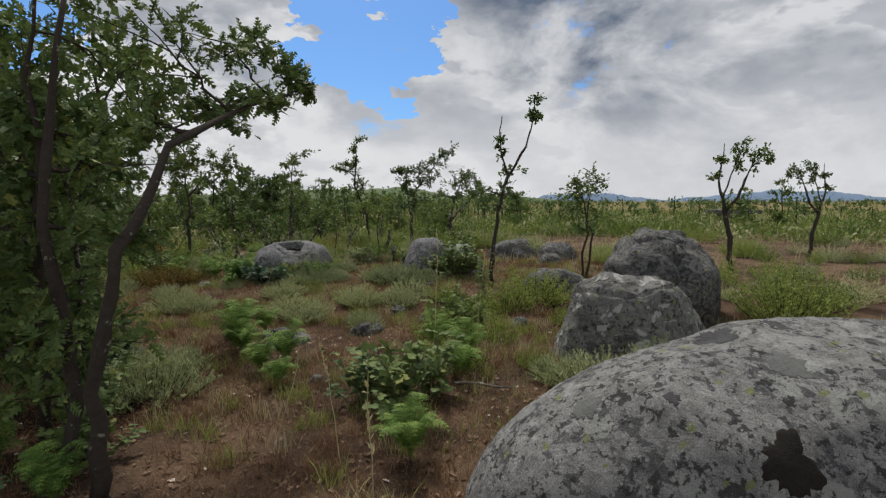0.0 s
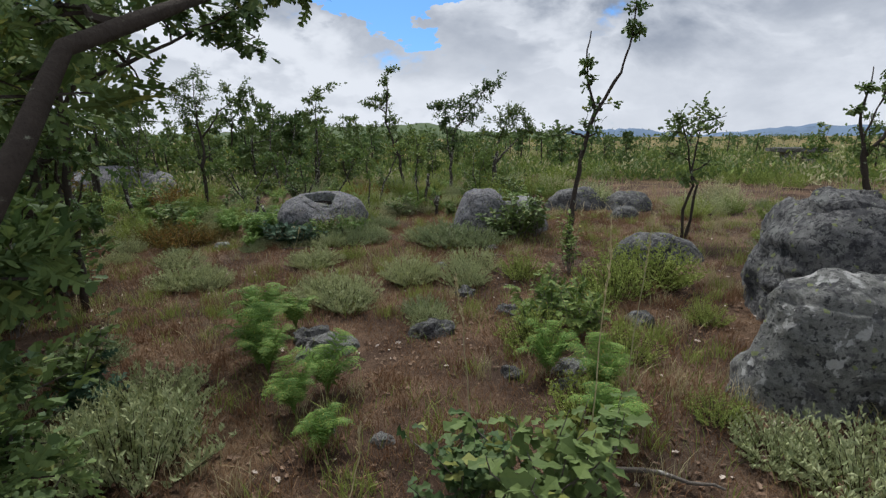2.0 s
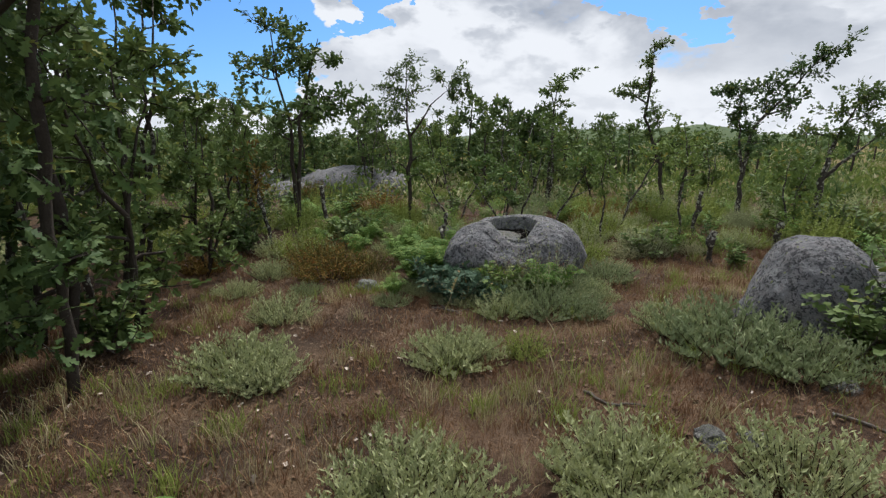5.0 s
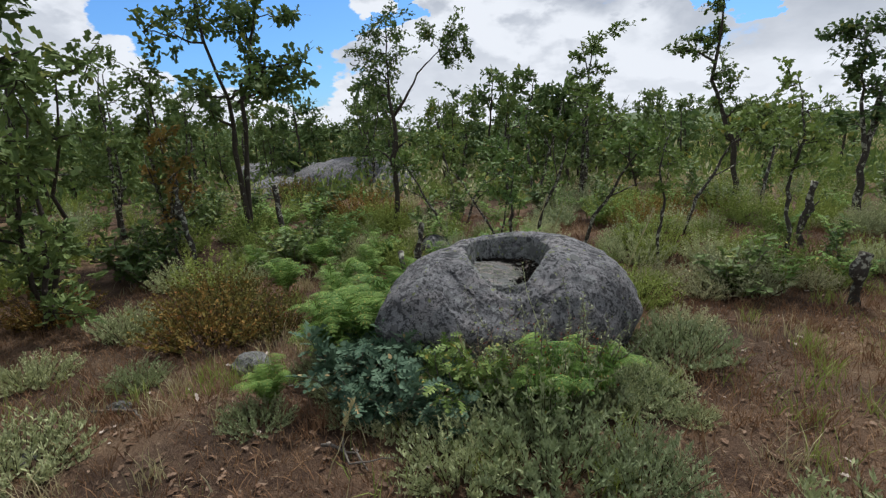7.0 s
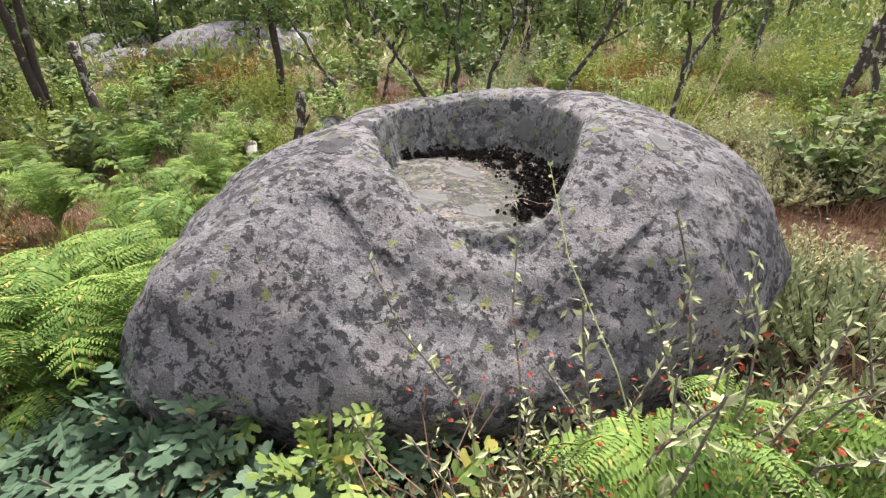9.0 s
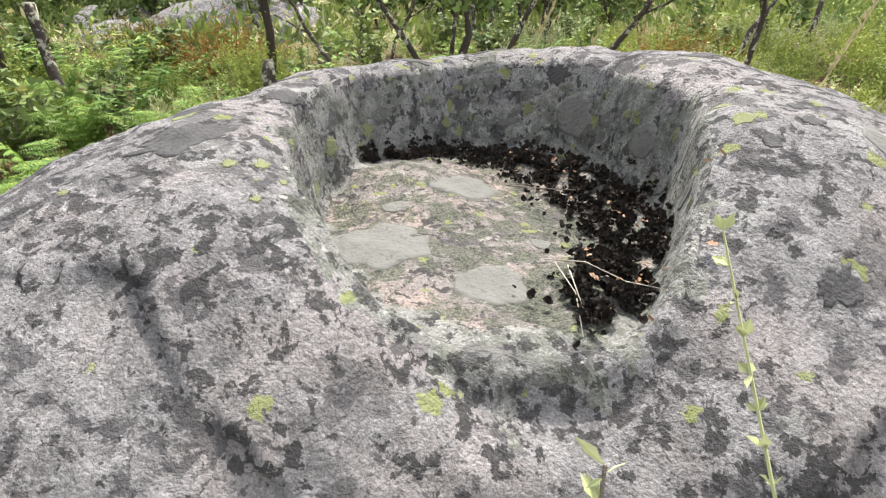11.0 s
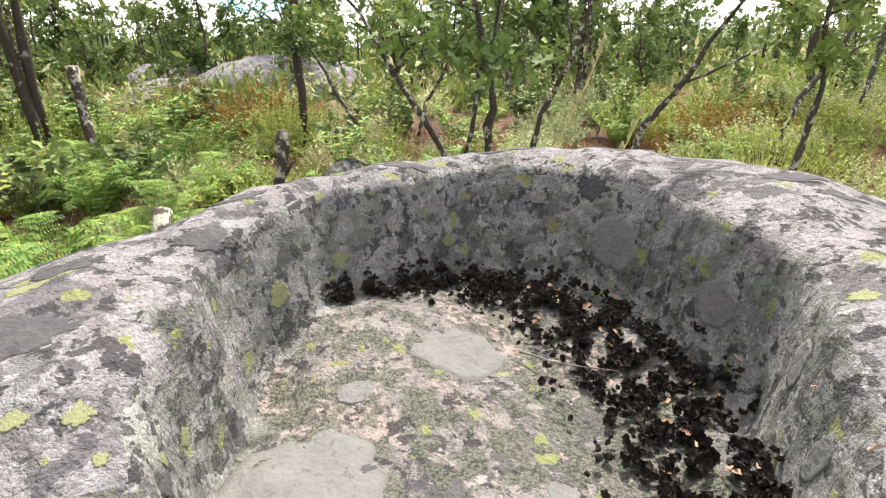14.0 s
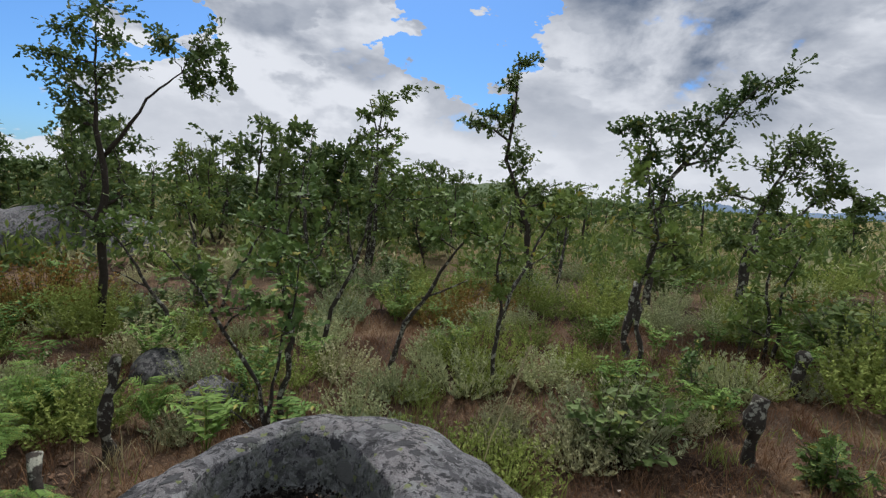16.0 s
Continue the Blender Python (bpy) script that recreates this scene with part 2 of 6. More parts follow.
LITTER = leafy("dead_leaf", (0.17, 0.095, 0.055), (0.40, 0.28, 0.20), (0.10, 0.06, 0.04), 0.1, 0.9, (0.55, 0.47, 0.40))
RED_STEM = leafy("red_seed_pod", (0.20, 0.03, 0.02), (0.33, 0.07, 0.035), (0.16, 0.05, 0.03), 0.2, 0.6)
BARK = bark("oak_bark", (0.085, 0.07, 0.058), (0.26, 0.28, 0.21), 0.62)
BARK_LICHEN = bark("lichened_bark", (0.09, 0.078, 0.066), (0.38, 0.38, 0.31), 0.53)
TWIG = bark("grey_twig", (0.24, 0.21, 0.18), (0.42, 0.40, 0.36), 0.58)
DARK_STEM = bark("dark_stem", (0.07, 0.05, 0.035), (0.16, 0.14, 0.11), 0.62)
BLACK_LICHEN = plain("black_lichen", (0.008, 0.007, 0.006), (0.03, 0.024, 0.02), 60)
GREY_LICHEN = plain("grey_plate_lichen", (0.088, 0.090, 0.086), (0.150, 0.152, 0.145), 45)
DARK_LICHEN = plain("charcoal_lichen", (0.025, 0.025, 0.027), (0.09, 0.09, 0.093), 70)
YELLOW_LICHEN = plain("yellow_lichen", (0.11, 0.125, 0.065), (0.20, 0.215, 0.11), 160)
BLEACHED = plain("bleached_stem", (0.27, 0.25, 0.21), (0.40, 0.37, 0.32), 40)
GREEN_HILL = plain("wooded_hill", (0.05, 0.085, 0.035), (0.10, 0.13, 0.05), 0.02)
# the blue of the air's haze is painted into this base colour
HAZE_BLUE_HILL = plain("far_hill_with_painted_haze", (0.11, 0.17, 0.26), (0.15, 0.21, 0.30), 0.004)


# ---- mesh helpers ----
def mesh_of(name, verts, tris, mat, smooth=False):
    """A mesh from arrays of places and triangles."""
    verts, tris = np.asarray(verts, np.float32).reshape(-1, 3), np.asarray(tris, np.int32).reshape(-1, 3)
    me = bpy.data.meshes.new(name)
    me.vertices.add(len(verts))
    me.vertices.foreach_set("co", verts.ravel())
    me.loops.add(tris.size)
    me.loops.foreach_set("vertex_index", tris.ravel())
    me.polygons.add(len(tris))
    me.polygons.foreach_set("loop_start", np.arange(len(tris), dtype=np.int32) * 3)
    me.polygons.foreach_set("use_smooth", np.full(len(tris), smooth))
    me.materials.append(mat)
    me.update(calc_edges=True)
    return me


class Soup:
    """Gathers pieces of geometry into one mesh."""
    def __init__(self):
        self.v, self.f, self.n = [], [], 0

    def put(self, v, f):
        v, f = np.asarray(v, float).reshape(-1, 3), np.asarray(f, int).reshape(-1, 3)
        self.v.append(v)
        self.f.append(f + self.n)
        self.n += len(v)

    def scatter(self, tv, tf, places, axes, sizes):
        """Copies of a template (x across, y along, z up) at places, with axes (n, 3, 3) as columns."""
        n = len(places)
        if not n:
            return
        v = np.einsum("nij,kj->nki", axes, tv) * np.asarray(sizes).reshape(-1, 1, 1) + np.asarray(places)[:, None, :]
        f = tf[None] + (np.arange(n) * len(tv))[:, None, None]
        self.put(v.reshape(-1, 3), f.reshape(-1, 3))

    def mesh(self, name, mat, smooth=False):
        return mesh_of(name, np.concatenate(self.v), np.concatenate(self.f), mat, smooth)


def two_of(name, soup_a, mat_a, soup_b, mat_b):
    """One mesh of two materials."""
    va, fa = np.concatenate(soup_a.v), np.concatenate(soup_a.f)
    vb, fb = np.concatenate(soup_b.v), np.concatenate(soup_b.f)
    me = mesh_of(name, np.concatenate([va, vb]), np.concatenate([fa, fb + len(va)]), mat_a)
    me.materials.append(mat_b)
    me.polygons.foreach_set("material_index", np.repeat([0, 1], [len(fa), len(fb)]).astype(np.int32))
    return me


def part(name, mesh, parent, label=""):
    ob = new(name, mesh)
    ob.parent = parent
    return tagged(ob, label=label)


def thing(name, place, label, category, group="", kind="", turn=0.0, size=1.0):
    ob = new(name)
    ob.matrix_world = pose(*place, 0, 0, turn) @ Matrix.Scale(size, 4)
    ob.empty_display_size = 0.1
    return tagged(ob, label, category, group, kind)


def tube(soup, points, radii, sides=6):
    pts, rad = np.asarray(points, float), np.asarray(radii, float)
    tan = np.gradient(pts, axis=0)
    tan /= np.linalg.norm(tan, axis=1)[:, None] + 1e-9
    ref = np.array([0.31, 0.95, 0.05]) if abs(tan[0][1]) < 0.8 else np.array([0.95, 0.3, 0.05])
    u = np.cross(tan, ref)
    u /= np.linalg.norm(u, axis=1)[:, None] + 1e-9
    w2 = np.cross(tan, u)
    a = np.arange(sides) * 2 * np.pi / sides
    ring = pts[:, None] + rad[:, None, None] * (np.cos(a)[None, :, None] * u[:, None] + np.sin(a)[None, :, None] * w2[:, None])
    n, f = len(pts), []
    for i in range(n - 1):
        for j in range(sides):
            p, q = i * sides + j, i * sides + (j + 1) % sides
            f += [(p, q, q + sides), (p, q + sides, p + sides)]
    v = np.concatenate([ring.reshape(-1, 3), pts[-1:], pts[:1]])
    for j in range(sides):
        f.append(((n - 1) * sides + j, (n - 1) * sides + (j + 1) % sides, n * sides))
        f.append(((j + 1) % sides, j, n * sides + 1))
    soup.put(v, f)


def crooked(a, b, n, wobble, rng):
    """A bent line from a to b."""
    t = np.linspace(0, 1, n)[:, None]
    p = np.asarray(a)[None] * (1 - t) + np.asarray(b)[None] * t
    off = np.cumsum(rng.normal(size=(n, 3)), axis=0) * wobble / math.sqrt(n)
    off -= off[:1] * (1 - t) + off[-1:] * t
    return p + off * np.array([1, 1, 0.4])


def frames_for(along, rng, flat=0.0):
    """Right-handed axes for leaves that point along the given directions. flat: 1 keeps their faces up."""
    y = along / (np.linalg.norm(along, axis=1)[:, None] + 1e-9)
    up = rng.normal(size=y.shape) * (1 - flat) + np.array([0, 0, 1.0])
    x = np.cross(y, up)
    x /= np.linalg.norm(x, axis=1)[:, None] + 1e-9
    return np.stack([x, y, np.cross(x, y)], axis=2)


def lobed(points, fold=0.12, curl=0.15):
    """A leaf with a midrib from outline half-widths at even steps along its length."""
    n = len(points)
    ys = np.linspace(0, 1, n)
    v, f = [], []
    for i, wd in enumerate(points):
        z = -curl * ys[i] ** 2
        v += [(-wd, ys[i] + (0.05 if wd > 0.2 else 0), z + fold * wd), (0, ys[i], z), (wd, ys[i] + (0.05 if wd > 0.2 else 0), z + fold * wd)]
    for i in range(n - 1):
        p, q = 3 * i, 3 * i + 3
        for s in (0, 1):
            f += [(p + s, p + s + 1, q + s + 1), (p + s, q + s + 1, q + s)]
    return np.array(v), np.array(f)


def fingered(pairs=4, wide=0.30):
    """An oak leaf cut deeply into rounded fingers, arched along its midrib."""
    v, f = [], []

    def put(pts):
        k = len(v)
        for x, y in pts:
            v.append((x, y, -0.16 * y * y + 0.22 * abs(x) - 0.35 * x * x))
        f.extend((k, k + i, k + i + 1) for i in range(1, len(pts) - 1))

    put([(0, 0), (0.07, 0.15), (0.105, 0.55), (0.0, 0.95), (-0.105, 0.55), (-0.07, 0.15)])
    for i in range(pairs):
        y, long = 0.12 + 0.66 * i / (pairs - 1), wide * (0.55, 0.9, 1.0, 0.8, 0.55)[i + (5 - pairs if pairs < 5 else 0)]
        for sg in (1, -1):
            pts = [(sg * 0.03, y), (sg * long * 0.75, y + 0.06), (sg * long, y + 0.17), (sg * long * 0.85, y + 0.215), (sg * 0.03, y + 0.13)]
            put(pts if sg > 0 else pts[::-1])
    put([(0.05, 0.78), (0.12, 0.92), (0.05, 1.0), (-0.05, 1.0), (-0.12, 0.92), (-0.05, 0.78)])
    return np.array(v), np.array(f)


LEAF_DEEP = fingered()
LEAF_NEAR = lobed((0.015, 0.14, 0.06, 0.28, 0.11, 0.33, 0.13, 0.22, 0.02))
LEAF_MID = lobed((0.02, 0.24, 0.11, 0.32, 0.02))
LEAF_LOW = (np.array([(0, 0, 0), (-0.30, 0.38, 0.05), (-0.14, 0.55, 0.02), (-0.26, 0.78, 0.03), (0, 1, -0.12), (0.26, 0.74, 0.03), (0.14, 0.52, 0.02), (0.30, 0.34, 0.05)], float),
            np.array([(0, 2, 1), (2, 4, 3), (0, 4, 2), (0, 6, 4), (6, 5, 4), (0, 7, 6)]))
LEAF_FAR = (np.array([(-0.3, 0.45, 0.05), (0, 0, 0), (0.3, 0.5, 0.05), (0, 1, -0.1)], float), np.array([(0, 1, 3), (1, 2, 3)]))
LEAF_SLIM = (np.array([(-0.16, 0.5, 0.03), (0, 0, 0), (0.16, 0.5, 0.03), (0, 1, -0.06)], float), np.array([(0, 1, 3), (1, 2, 3)]))


def lie(x, y):
    """The height of the ground."""
    base = 0.035 * max(-6.0, min(6.0, x + 1.2))
    d2 = abs(x + 1.5) + abs(y - 8)
    soft = 0.05 * noise.noise((x * 0.35, y * 0.35, 0.0)) + 0.022 * noise.noise((x * 1.3, y * 1.3, 3.0))
    return base + soft + (0.6 * noise.noise((x * 0.012, y * 0.012, 7.0)) * min(1.0, max(0.0, (d2 - 40) / 60)))


# ---- the ground ----
def spread(lo, hi, step, reach):
    """Even steps between lo and hi, then wider and wider ones out to the reach."""
    mid = list(np.arange(lo, hi, step))
    out, s, p = [], step, hi
    while p < reach:
        out.append(p)
        s *= 1.25
        p += s
    left, s, p = [], step, lo - step
    while p > -reach:
        left.append(p)
        s *= 1.25
        p -= s
    return np.array(left[::-1] + mid + out + [reach])


def build_ground():
    xs, ys = spread(-9, 6, 0.14, 4500), spread(-1, 19, 0.14, 4500)
    v = [(x, y, lie(x, y)) for y in ys for x in xs]
    nx = len(xs)
    i, j = np.meshgrid(np.arange(nx - 1), np.arange(len(ys) - 1))
    p = (j * nx + i).ravel()
    f = np.concatenate([np.stack([p, p + 1, p + nx + 1], 1), np.stack([p, p + nx + 1, p + nx], 1)])
    ob = new("ground", mesh_of("ground", v, f, SOIL, True))
    tagged(ob, "reddish-brown dry heath soil with leaf litter and dead grass", "ground", kind="structure")


build_ground()


def hill(az, dist, wide, tall, mat, label, seed):
    """A ridge far off, as a long mound with an uneven crest."""
    n, k = 90, 10
    a = radians(az)
    c, side, away = Vector((math.sin(a) * dist, math.cos(a) * dist, -4)), Vector((math.cos(a), -math.sin(a), 0)), Vector((math.sin(a), math.cos(a), 0))
    v, f = [], []
    for i in range(n + 1):
        u = i / n * 2 - 1
        crest = tall * (1 - u * u) ** 1.3 * (0.8 + 0.45 * noise.fractal((u * 3.1, seed, 0.0), 0.9, 2.0, 5))
        for j in range(k + 1):
            t = j / k * 2 - 1
            q = c + side * (u * wide) + away * (t * wide * 0.35)
            v.append((q.x, q.y, q.z + (crest + 4) * math.cos(t * math.pi / 2) * (1 + 0.06 * noise.noise((i * 0.7, j * 0.9, seed)))))
    for i in range(n):
        for j in range(k):
            p = i * (k + 1) + j
            f += [(p, p + 1, p + k + 2), (p, p + k + 2, p + k + 1)]
    tagged(new("backdrop", mesh_of("hill", v, f, mat, True)), label, "hill", kind="structure")


hill(-10, 900, 420, 25, GREEN_HILL, "low wooded green hill on the horizon", 1.0)
hill(-24, 1100, 330, 16, GREEN_HILL, "long low wooded ridge on the horizon", 2.0)
# two far ridges whose blue is painted-in haze
hill(16, 2600, 380, 48, HAZE_BLUE_HILL, "distant mountain ridge under the clouds, painted blue with haze", 3.0)
hill(34, 3000, 620, 60, HAZE_BLUE_HILL, "long distant mountain ridge, painted blue with haze", 4.0)
hill(58, 1500, 500, 26, GREEN_HILL, "low far moorland rise", 5.0)
hill(-60, 1000, 420, 22, GREEN_HILL, "low far wooded rise", 6.0)


# ---- boulders ----
def dome(x, y, P):
    cx, cy, a, b, rot, tall, p, q, base = P
    r = radians(rot)
    u, w2 = ((x - cx) * math.cos(r) + (y - cy) * math.sin(r)) / a, (-(x - cx) * math.sin(r) + (y - cy) * math.cos(r)) / b
    s = (abs(u) ** 2.4 + abs(w2) ** 2.4) ** (1 / 2.4)
    return base + tall * max(0.0, 1 - s ** p) ** (1 / q)


def outline(P, t):
    cx, cy, a, b, rot = P[:5]
    c, s = math.cos(t), math.sin(t)
    x, y = a * math.copysign(abs(c) ** (1 / 1.2), c), b * math.copysign(abs(s) ** (1 / 1.2), s)
    r = radians(rot)
    return x * math.cos(r) - y * math.sin(r), x * math.sin(r) + y * math.cos(r)


def boulder(name, P, mat, label, seed, rough=0.05, n=72, m=34, group="", crack=0.0):
    """A boulder: a lumpy dome on a rounded plan, sunk in the ground."""
    cx, cy, a, b, rot, tall, p, q, base = P
    v, f = [(0, 0, tall)], []
    for j in range(1, m + 1):
        s = 1 - (1 - j / m) ** 1.7
        for i in range(n):
            ox, oy = outline(P, i / n * 2 * math.pi)
            z = tall * max(0.0, 1 - s ** p) ** (1 / q)
            if j == m:
                z = -0.25
            v.append((ox * s, oy * s, z))
    v = [Vector(c) for c in v]
    for k, c in enumerate(v):
        d0 = Vector((c.x / a, c.y / a, c.z / tall)).normalized()
        lump = noise.fractal((c.x * 1.7 / a ** 0.4 + seed, c.y * 1.7, c.z * 1.7), 0.9, 2.0, 5)
        step2 = abs(noise.noise((c.x * 0.9 + seed, c.y * 0.9, c.z * 3.2)))
        v[k] = c + d0 * (rough * lump - crack * (0.06 if step2 < 0.06 else 0.0))
    for i in range(n):
        f.append((0, 1 + i, 1 + (i + 1) % n))
        for j in range(m - 1):
            p0, p1 = 1 + j * n + i, 1 + j * n + (i + 1) % n
            f += [(p0, p0 + n, p1 + n), (p0, p1 + n, p1)]
    ob = new(name, mesh_of(name, v, f, mat, True))
    ob.matrix_world = pose(cx, cy, base)
    return tagged(ob, label, "boulder", group)


near_boulder = boulder("boulder", (1.466, 1.722, 1.475, 0.56, 6.07, 1.12, 3.1, 2.4, 0.045), PALE_ROCK, "large pale grey granite boulder with dark lichen blotches", 1.3, 0.05, 110, 56)
boulder("boulder", (1.83, 4.90, 0.763, 0.40, 2.0, 0.87, 2.6, 1.65, 0.07), STREAK_ROCK, "sloping dark grey boulder with white lichen streaks", 2.1, 0.11, 90, 44, crack=0.6)
boulder("boulder", (2.782, 6.507, 0.714, 0.854, -26.7, 1.06, 3.2, 2.5, 0.157), DARK_ROCK, "tall dark lichened boulder behind a sloping one", 3.7, 0.10, 90, 44, crack=1.0)
boulder("boulder", (-0.352, 11.015, 0.552, 0.625, -7.7, 0.79, 2.3, 1.35, 0.05), BOWL_ROCK, "rounded grey granite boulder half hidden by shrubs", 4.9, 0.06, 80, 40)
boulder("boulder", (0.35, 11.15, 0.55, 0.5, 10, 0.62, 2.6, 1.8, 0.02), PALE_ROCK, "low grey boulder beside a rounded one, overgrown", 5.3, 0.06, 60, 30)
boulder("boulder", (1.93, 8.55, 0.58, 0.40, 5, 0.40, 2.6, 1.9, 0.08), DARK_ROCK, "low flat dark boulder in dry grass", 6.1, 0.05, 60, 26, crack=1.0)
for k, (x, y, a, b, h, lab) in enumerate((
        (1.95, 13.6, 0.7, 0.5, 0.5, "dark lichened boulder under small oaks"), (2.95, 13.3, 0.5, 0.45, 0.42, "dark low boulder beside a larger one"),
        (2.6, 12.2, 0.3, 0.22, 0.22, "small pale stone in dry grass"), (-13.9, 20.6, 2.3, 1.4, 0.95, "long grey granite outcrop among oak trunks"),
        (-16.2, 20.3, 1.7, 1.1, 0.75, "low grey granite outcrop in the wood"), (-12.0, 20.2, 0.8, 0.6, 0.65, "grey granite boulder among young oaks"),
        (-14.6, 17.9, 1.2, 0.7, 0.5, "low grey granite slab in the undergrowth"), (-19.0, 20.5, 1.6, 1.0, 0.7, "grey granite outcrop in the wood"),
        (-5.9, 14.0, 0.32, 0.25, 0.16, "low dark stone among ferns"), (-5.0, 13.4, 0.3, 0.25, 0.2, "small dark stone among ferns"))):
    boulder("boulder", (x, y, a, b, 17 * k, h, 2.4, 1.7, lie(x, y)), BOWL_ROCK if k in (3, 4, 5, 6, 7) else DARK_ROCK, lab, 7.0 + k, 0.08, 56, 26)

# the boulder with the hollow
BOWL = (-3.381, 11.329, 0.989, 0.742, 67.97, 0.745, 4.0, 2.45, -0.03)
HOLLOW = Vector((-3.41, 11.33))
AHEAD, ASIDE = Vector((-0.435, 0.90)), Vector((0.90, 0.435))


def top_of(x, y):
    """The bowl boulder's skin without its hollow: higher behind, worn low in front."""
    z = dome(x, y, BOWL)
    u = Vector((x, y)) - HOLLOW
    fwd, sid = u.dot(AHEAD), u.dot(ASIDE)
    z -= 0.24 * math.exp(-((fwd + 0.58) / 0.34) ** 2 - ((sid - 0.04) / 0.38) ** 2) * (1 if z > 0.2 else z / 0.2)
    z -= 0.05 * max(0.0, sid - 0.15) - 0.03 * fwd
    z -= 0.12 * max(0.0, -sid - 0.2)
    cap = 0.56 + 0.50 * (fwd + 0.40) + 0.40 * max(0.0, -sid - 0.22) + 0.2 * max(0.0, sid - 0.45)
    if fwd < -0.26:
        gap = z - cap
        ease = min(1.0, (-0.26 - fwd) / 0.20)
        z -= ease * ease * (3 - 2 * ease) * 0.5 * (gap + math.sqrt(gap * gap + 0.004)) if gap > -0.3 else 0.0
    return z


def squeeze(x, y):
    """Draws the boulder's front in, so that it stands further from the path."""
    u = Vector((x, y)) - HOLLOW
    fwd, sid = u.dot(AHEAD), u.dot(ASIDE)
    k = min(1.0, max(0.0, (sid + 0.85) / 0.35))
    k = k * k * (3 - 2 * k)
    if fwd < -0.44:
        u += AHEAD * (-0.52 * (fwd + 0.44) * k)
    return HOLLOW + u


def rim_radius(t):
    """The hollow's outline, t from its right hand round to its back."""
    c, s = math.cos(t), math.sin(t)
    r = 1 / math.sqrt((c / 0.31) ** 2 + (s / (0.46 if s > 0 else 0.42)) ** 2)
    return r * (1 - 0.08 * max(0.0, -c) - 0.06 * max(0.0, c)) * (1 - 0.30 * max(0.0, -c) * max(0.0, -s)) * (1 + 0.05 * math.sin(2 * t + 0.6) + 0.035 * math.sin(5 * t + 1.0) + 0.02 * math.sin(9 * t))


def bowl_point(t, s):
    """A place on the bowl boulder. t: way round the hollow; s: 0 at its middle, 1 at its rim, 2 at the boulder's edge."""
    way = ASIDE * math.cos(t) + AHEAD * math.sin(t)
    rim = rim_radius(t)
    if s <= 1:
        r = rim * s
    else:
        lo, hi = rim, 2.0
        for _ in range(22):
            mid = (lo + hi) / 2
            q = HOLLOW + way * mid
            if dome(q.x, q.y, BOWL) > BOWL[8] + 1e-6:
                lo = mid
            else:
                hi = mid
        r = rim + (lo - rim) * (1 - (2 - s) ** 1.6)
    q = HOLLOW + way * r
    z = top_of(q.x, q.y)
    fwd = r * math.sin(t)
    floor_z = 0.505 - 0.01 * fwd + 0.02 * noise.noise((q.x * 4, q.y * 4, 1.0))
    z -= 0.03 * math.exp(-abs(r - rim) / 0.04)
    if s < 1:
        k = min(1.0, max(0.0, (s - 0.87) / 0.13))
        k = k * k * (3 - 2 * k)
        z = min(z, floor_z + (z - floor_z) * k)
    lump = 0.018 * noise.fractal((q.x * 3, q.y * 3, z * 3), 0.9, 2.0, 5) + 0.006 * noise.noise((q.x * 21, q.y * 21, z * 21))
    return Vector((q.x, q.y, z + lump))


def build_bowl():
    n, srow = 230, list(np.linspace(0.04, 0.72, 20)) + list(np.linspace(0.74, 1.0, 20)) + list(1 + np.linspace(0.008, 1, 62))
    v, f = [bowl_point(0, 0)], []
    for s in srow:
        v += [bowl_point(i / n * 2 * math.pi, s) for i in range(n)]
    for q in v:
        q.xy = squeeze(q.x, q.y)
    c = Vector((BOWL[0], BOWL[1], 0))
    for k in range(len(v) - n, len(v)):
        v[k].z = -0.3
    for k, q in enumerate(v):
        edge = (q.xy - c.xy).length
        if q.z < 0.6 and edge > 0.5:
            bulge = 0.045 * noise.fractal((q.x * 2.2, q.y * 2.2, q.z * 2.2 + 4), 0.9, 2.0, 5) - 0.45 * max(0.0, 0.26 - q.z)
            q.xy += (q.xy - c.xy).normalized() * bulge
    m = len(srow)
    for i in range(n):
        f.append((0, 1 + i, 1 + (i + 1) % n))
        for j in range(m - 1):
            p0, p1 = 1 + j * n + i, 1 + j * n + (i + 1) % n
            f += [(p0, p0 + n, p1 + n), (p0, p1 + n, p1)]
    ob = thing("boulder", (0, 0, 0), "rounded lichened granite boulder with a worn bowl-shaped hollow on top", "boulder")
    me = mesh_of("stone", v, f, BOWL_ROCK, True)
    me.materials.append(MOSSY_ROCK)
    me.materials.append(HOLLOW_ROCK)
    rings = [0.0] + [s for s in srow for _ in range(n)]
    for p in me.polygons:
        k = p.vertices[0]
        s, q = rings[k], v[k]
        ragged = 0.5 * noise.fractal((q.x * 9, q.y * 9, q.z * 9), 0.9, 2.0, 4)
        if s < 1.04 and s > 0.62 and min(s - 0.78, 1.0 - s) * 4 + ragged * 0.8 > 0.1:
            p.material_index = 1
        elif s < 0.86:
            p.material_index = 2
    return ob, part("stone", me, ob)


bowl_boulder, bowl_stone = build_bowl()


def polar(x, y):
    """Way round and nearness for a plan place on the bowl boulder."""
    u = Vector((x, y)) - HOLLOW
    t = math.atan2(u.dot(AHEAD), u.dot(ASIDE))
    r, rim = u.length, rim_radius(t)
    return t, r / rim, r


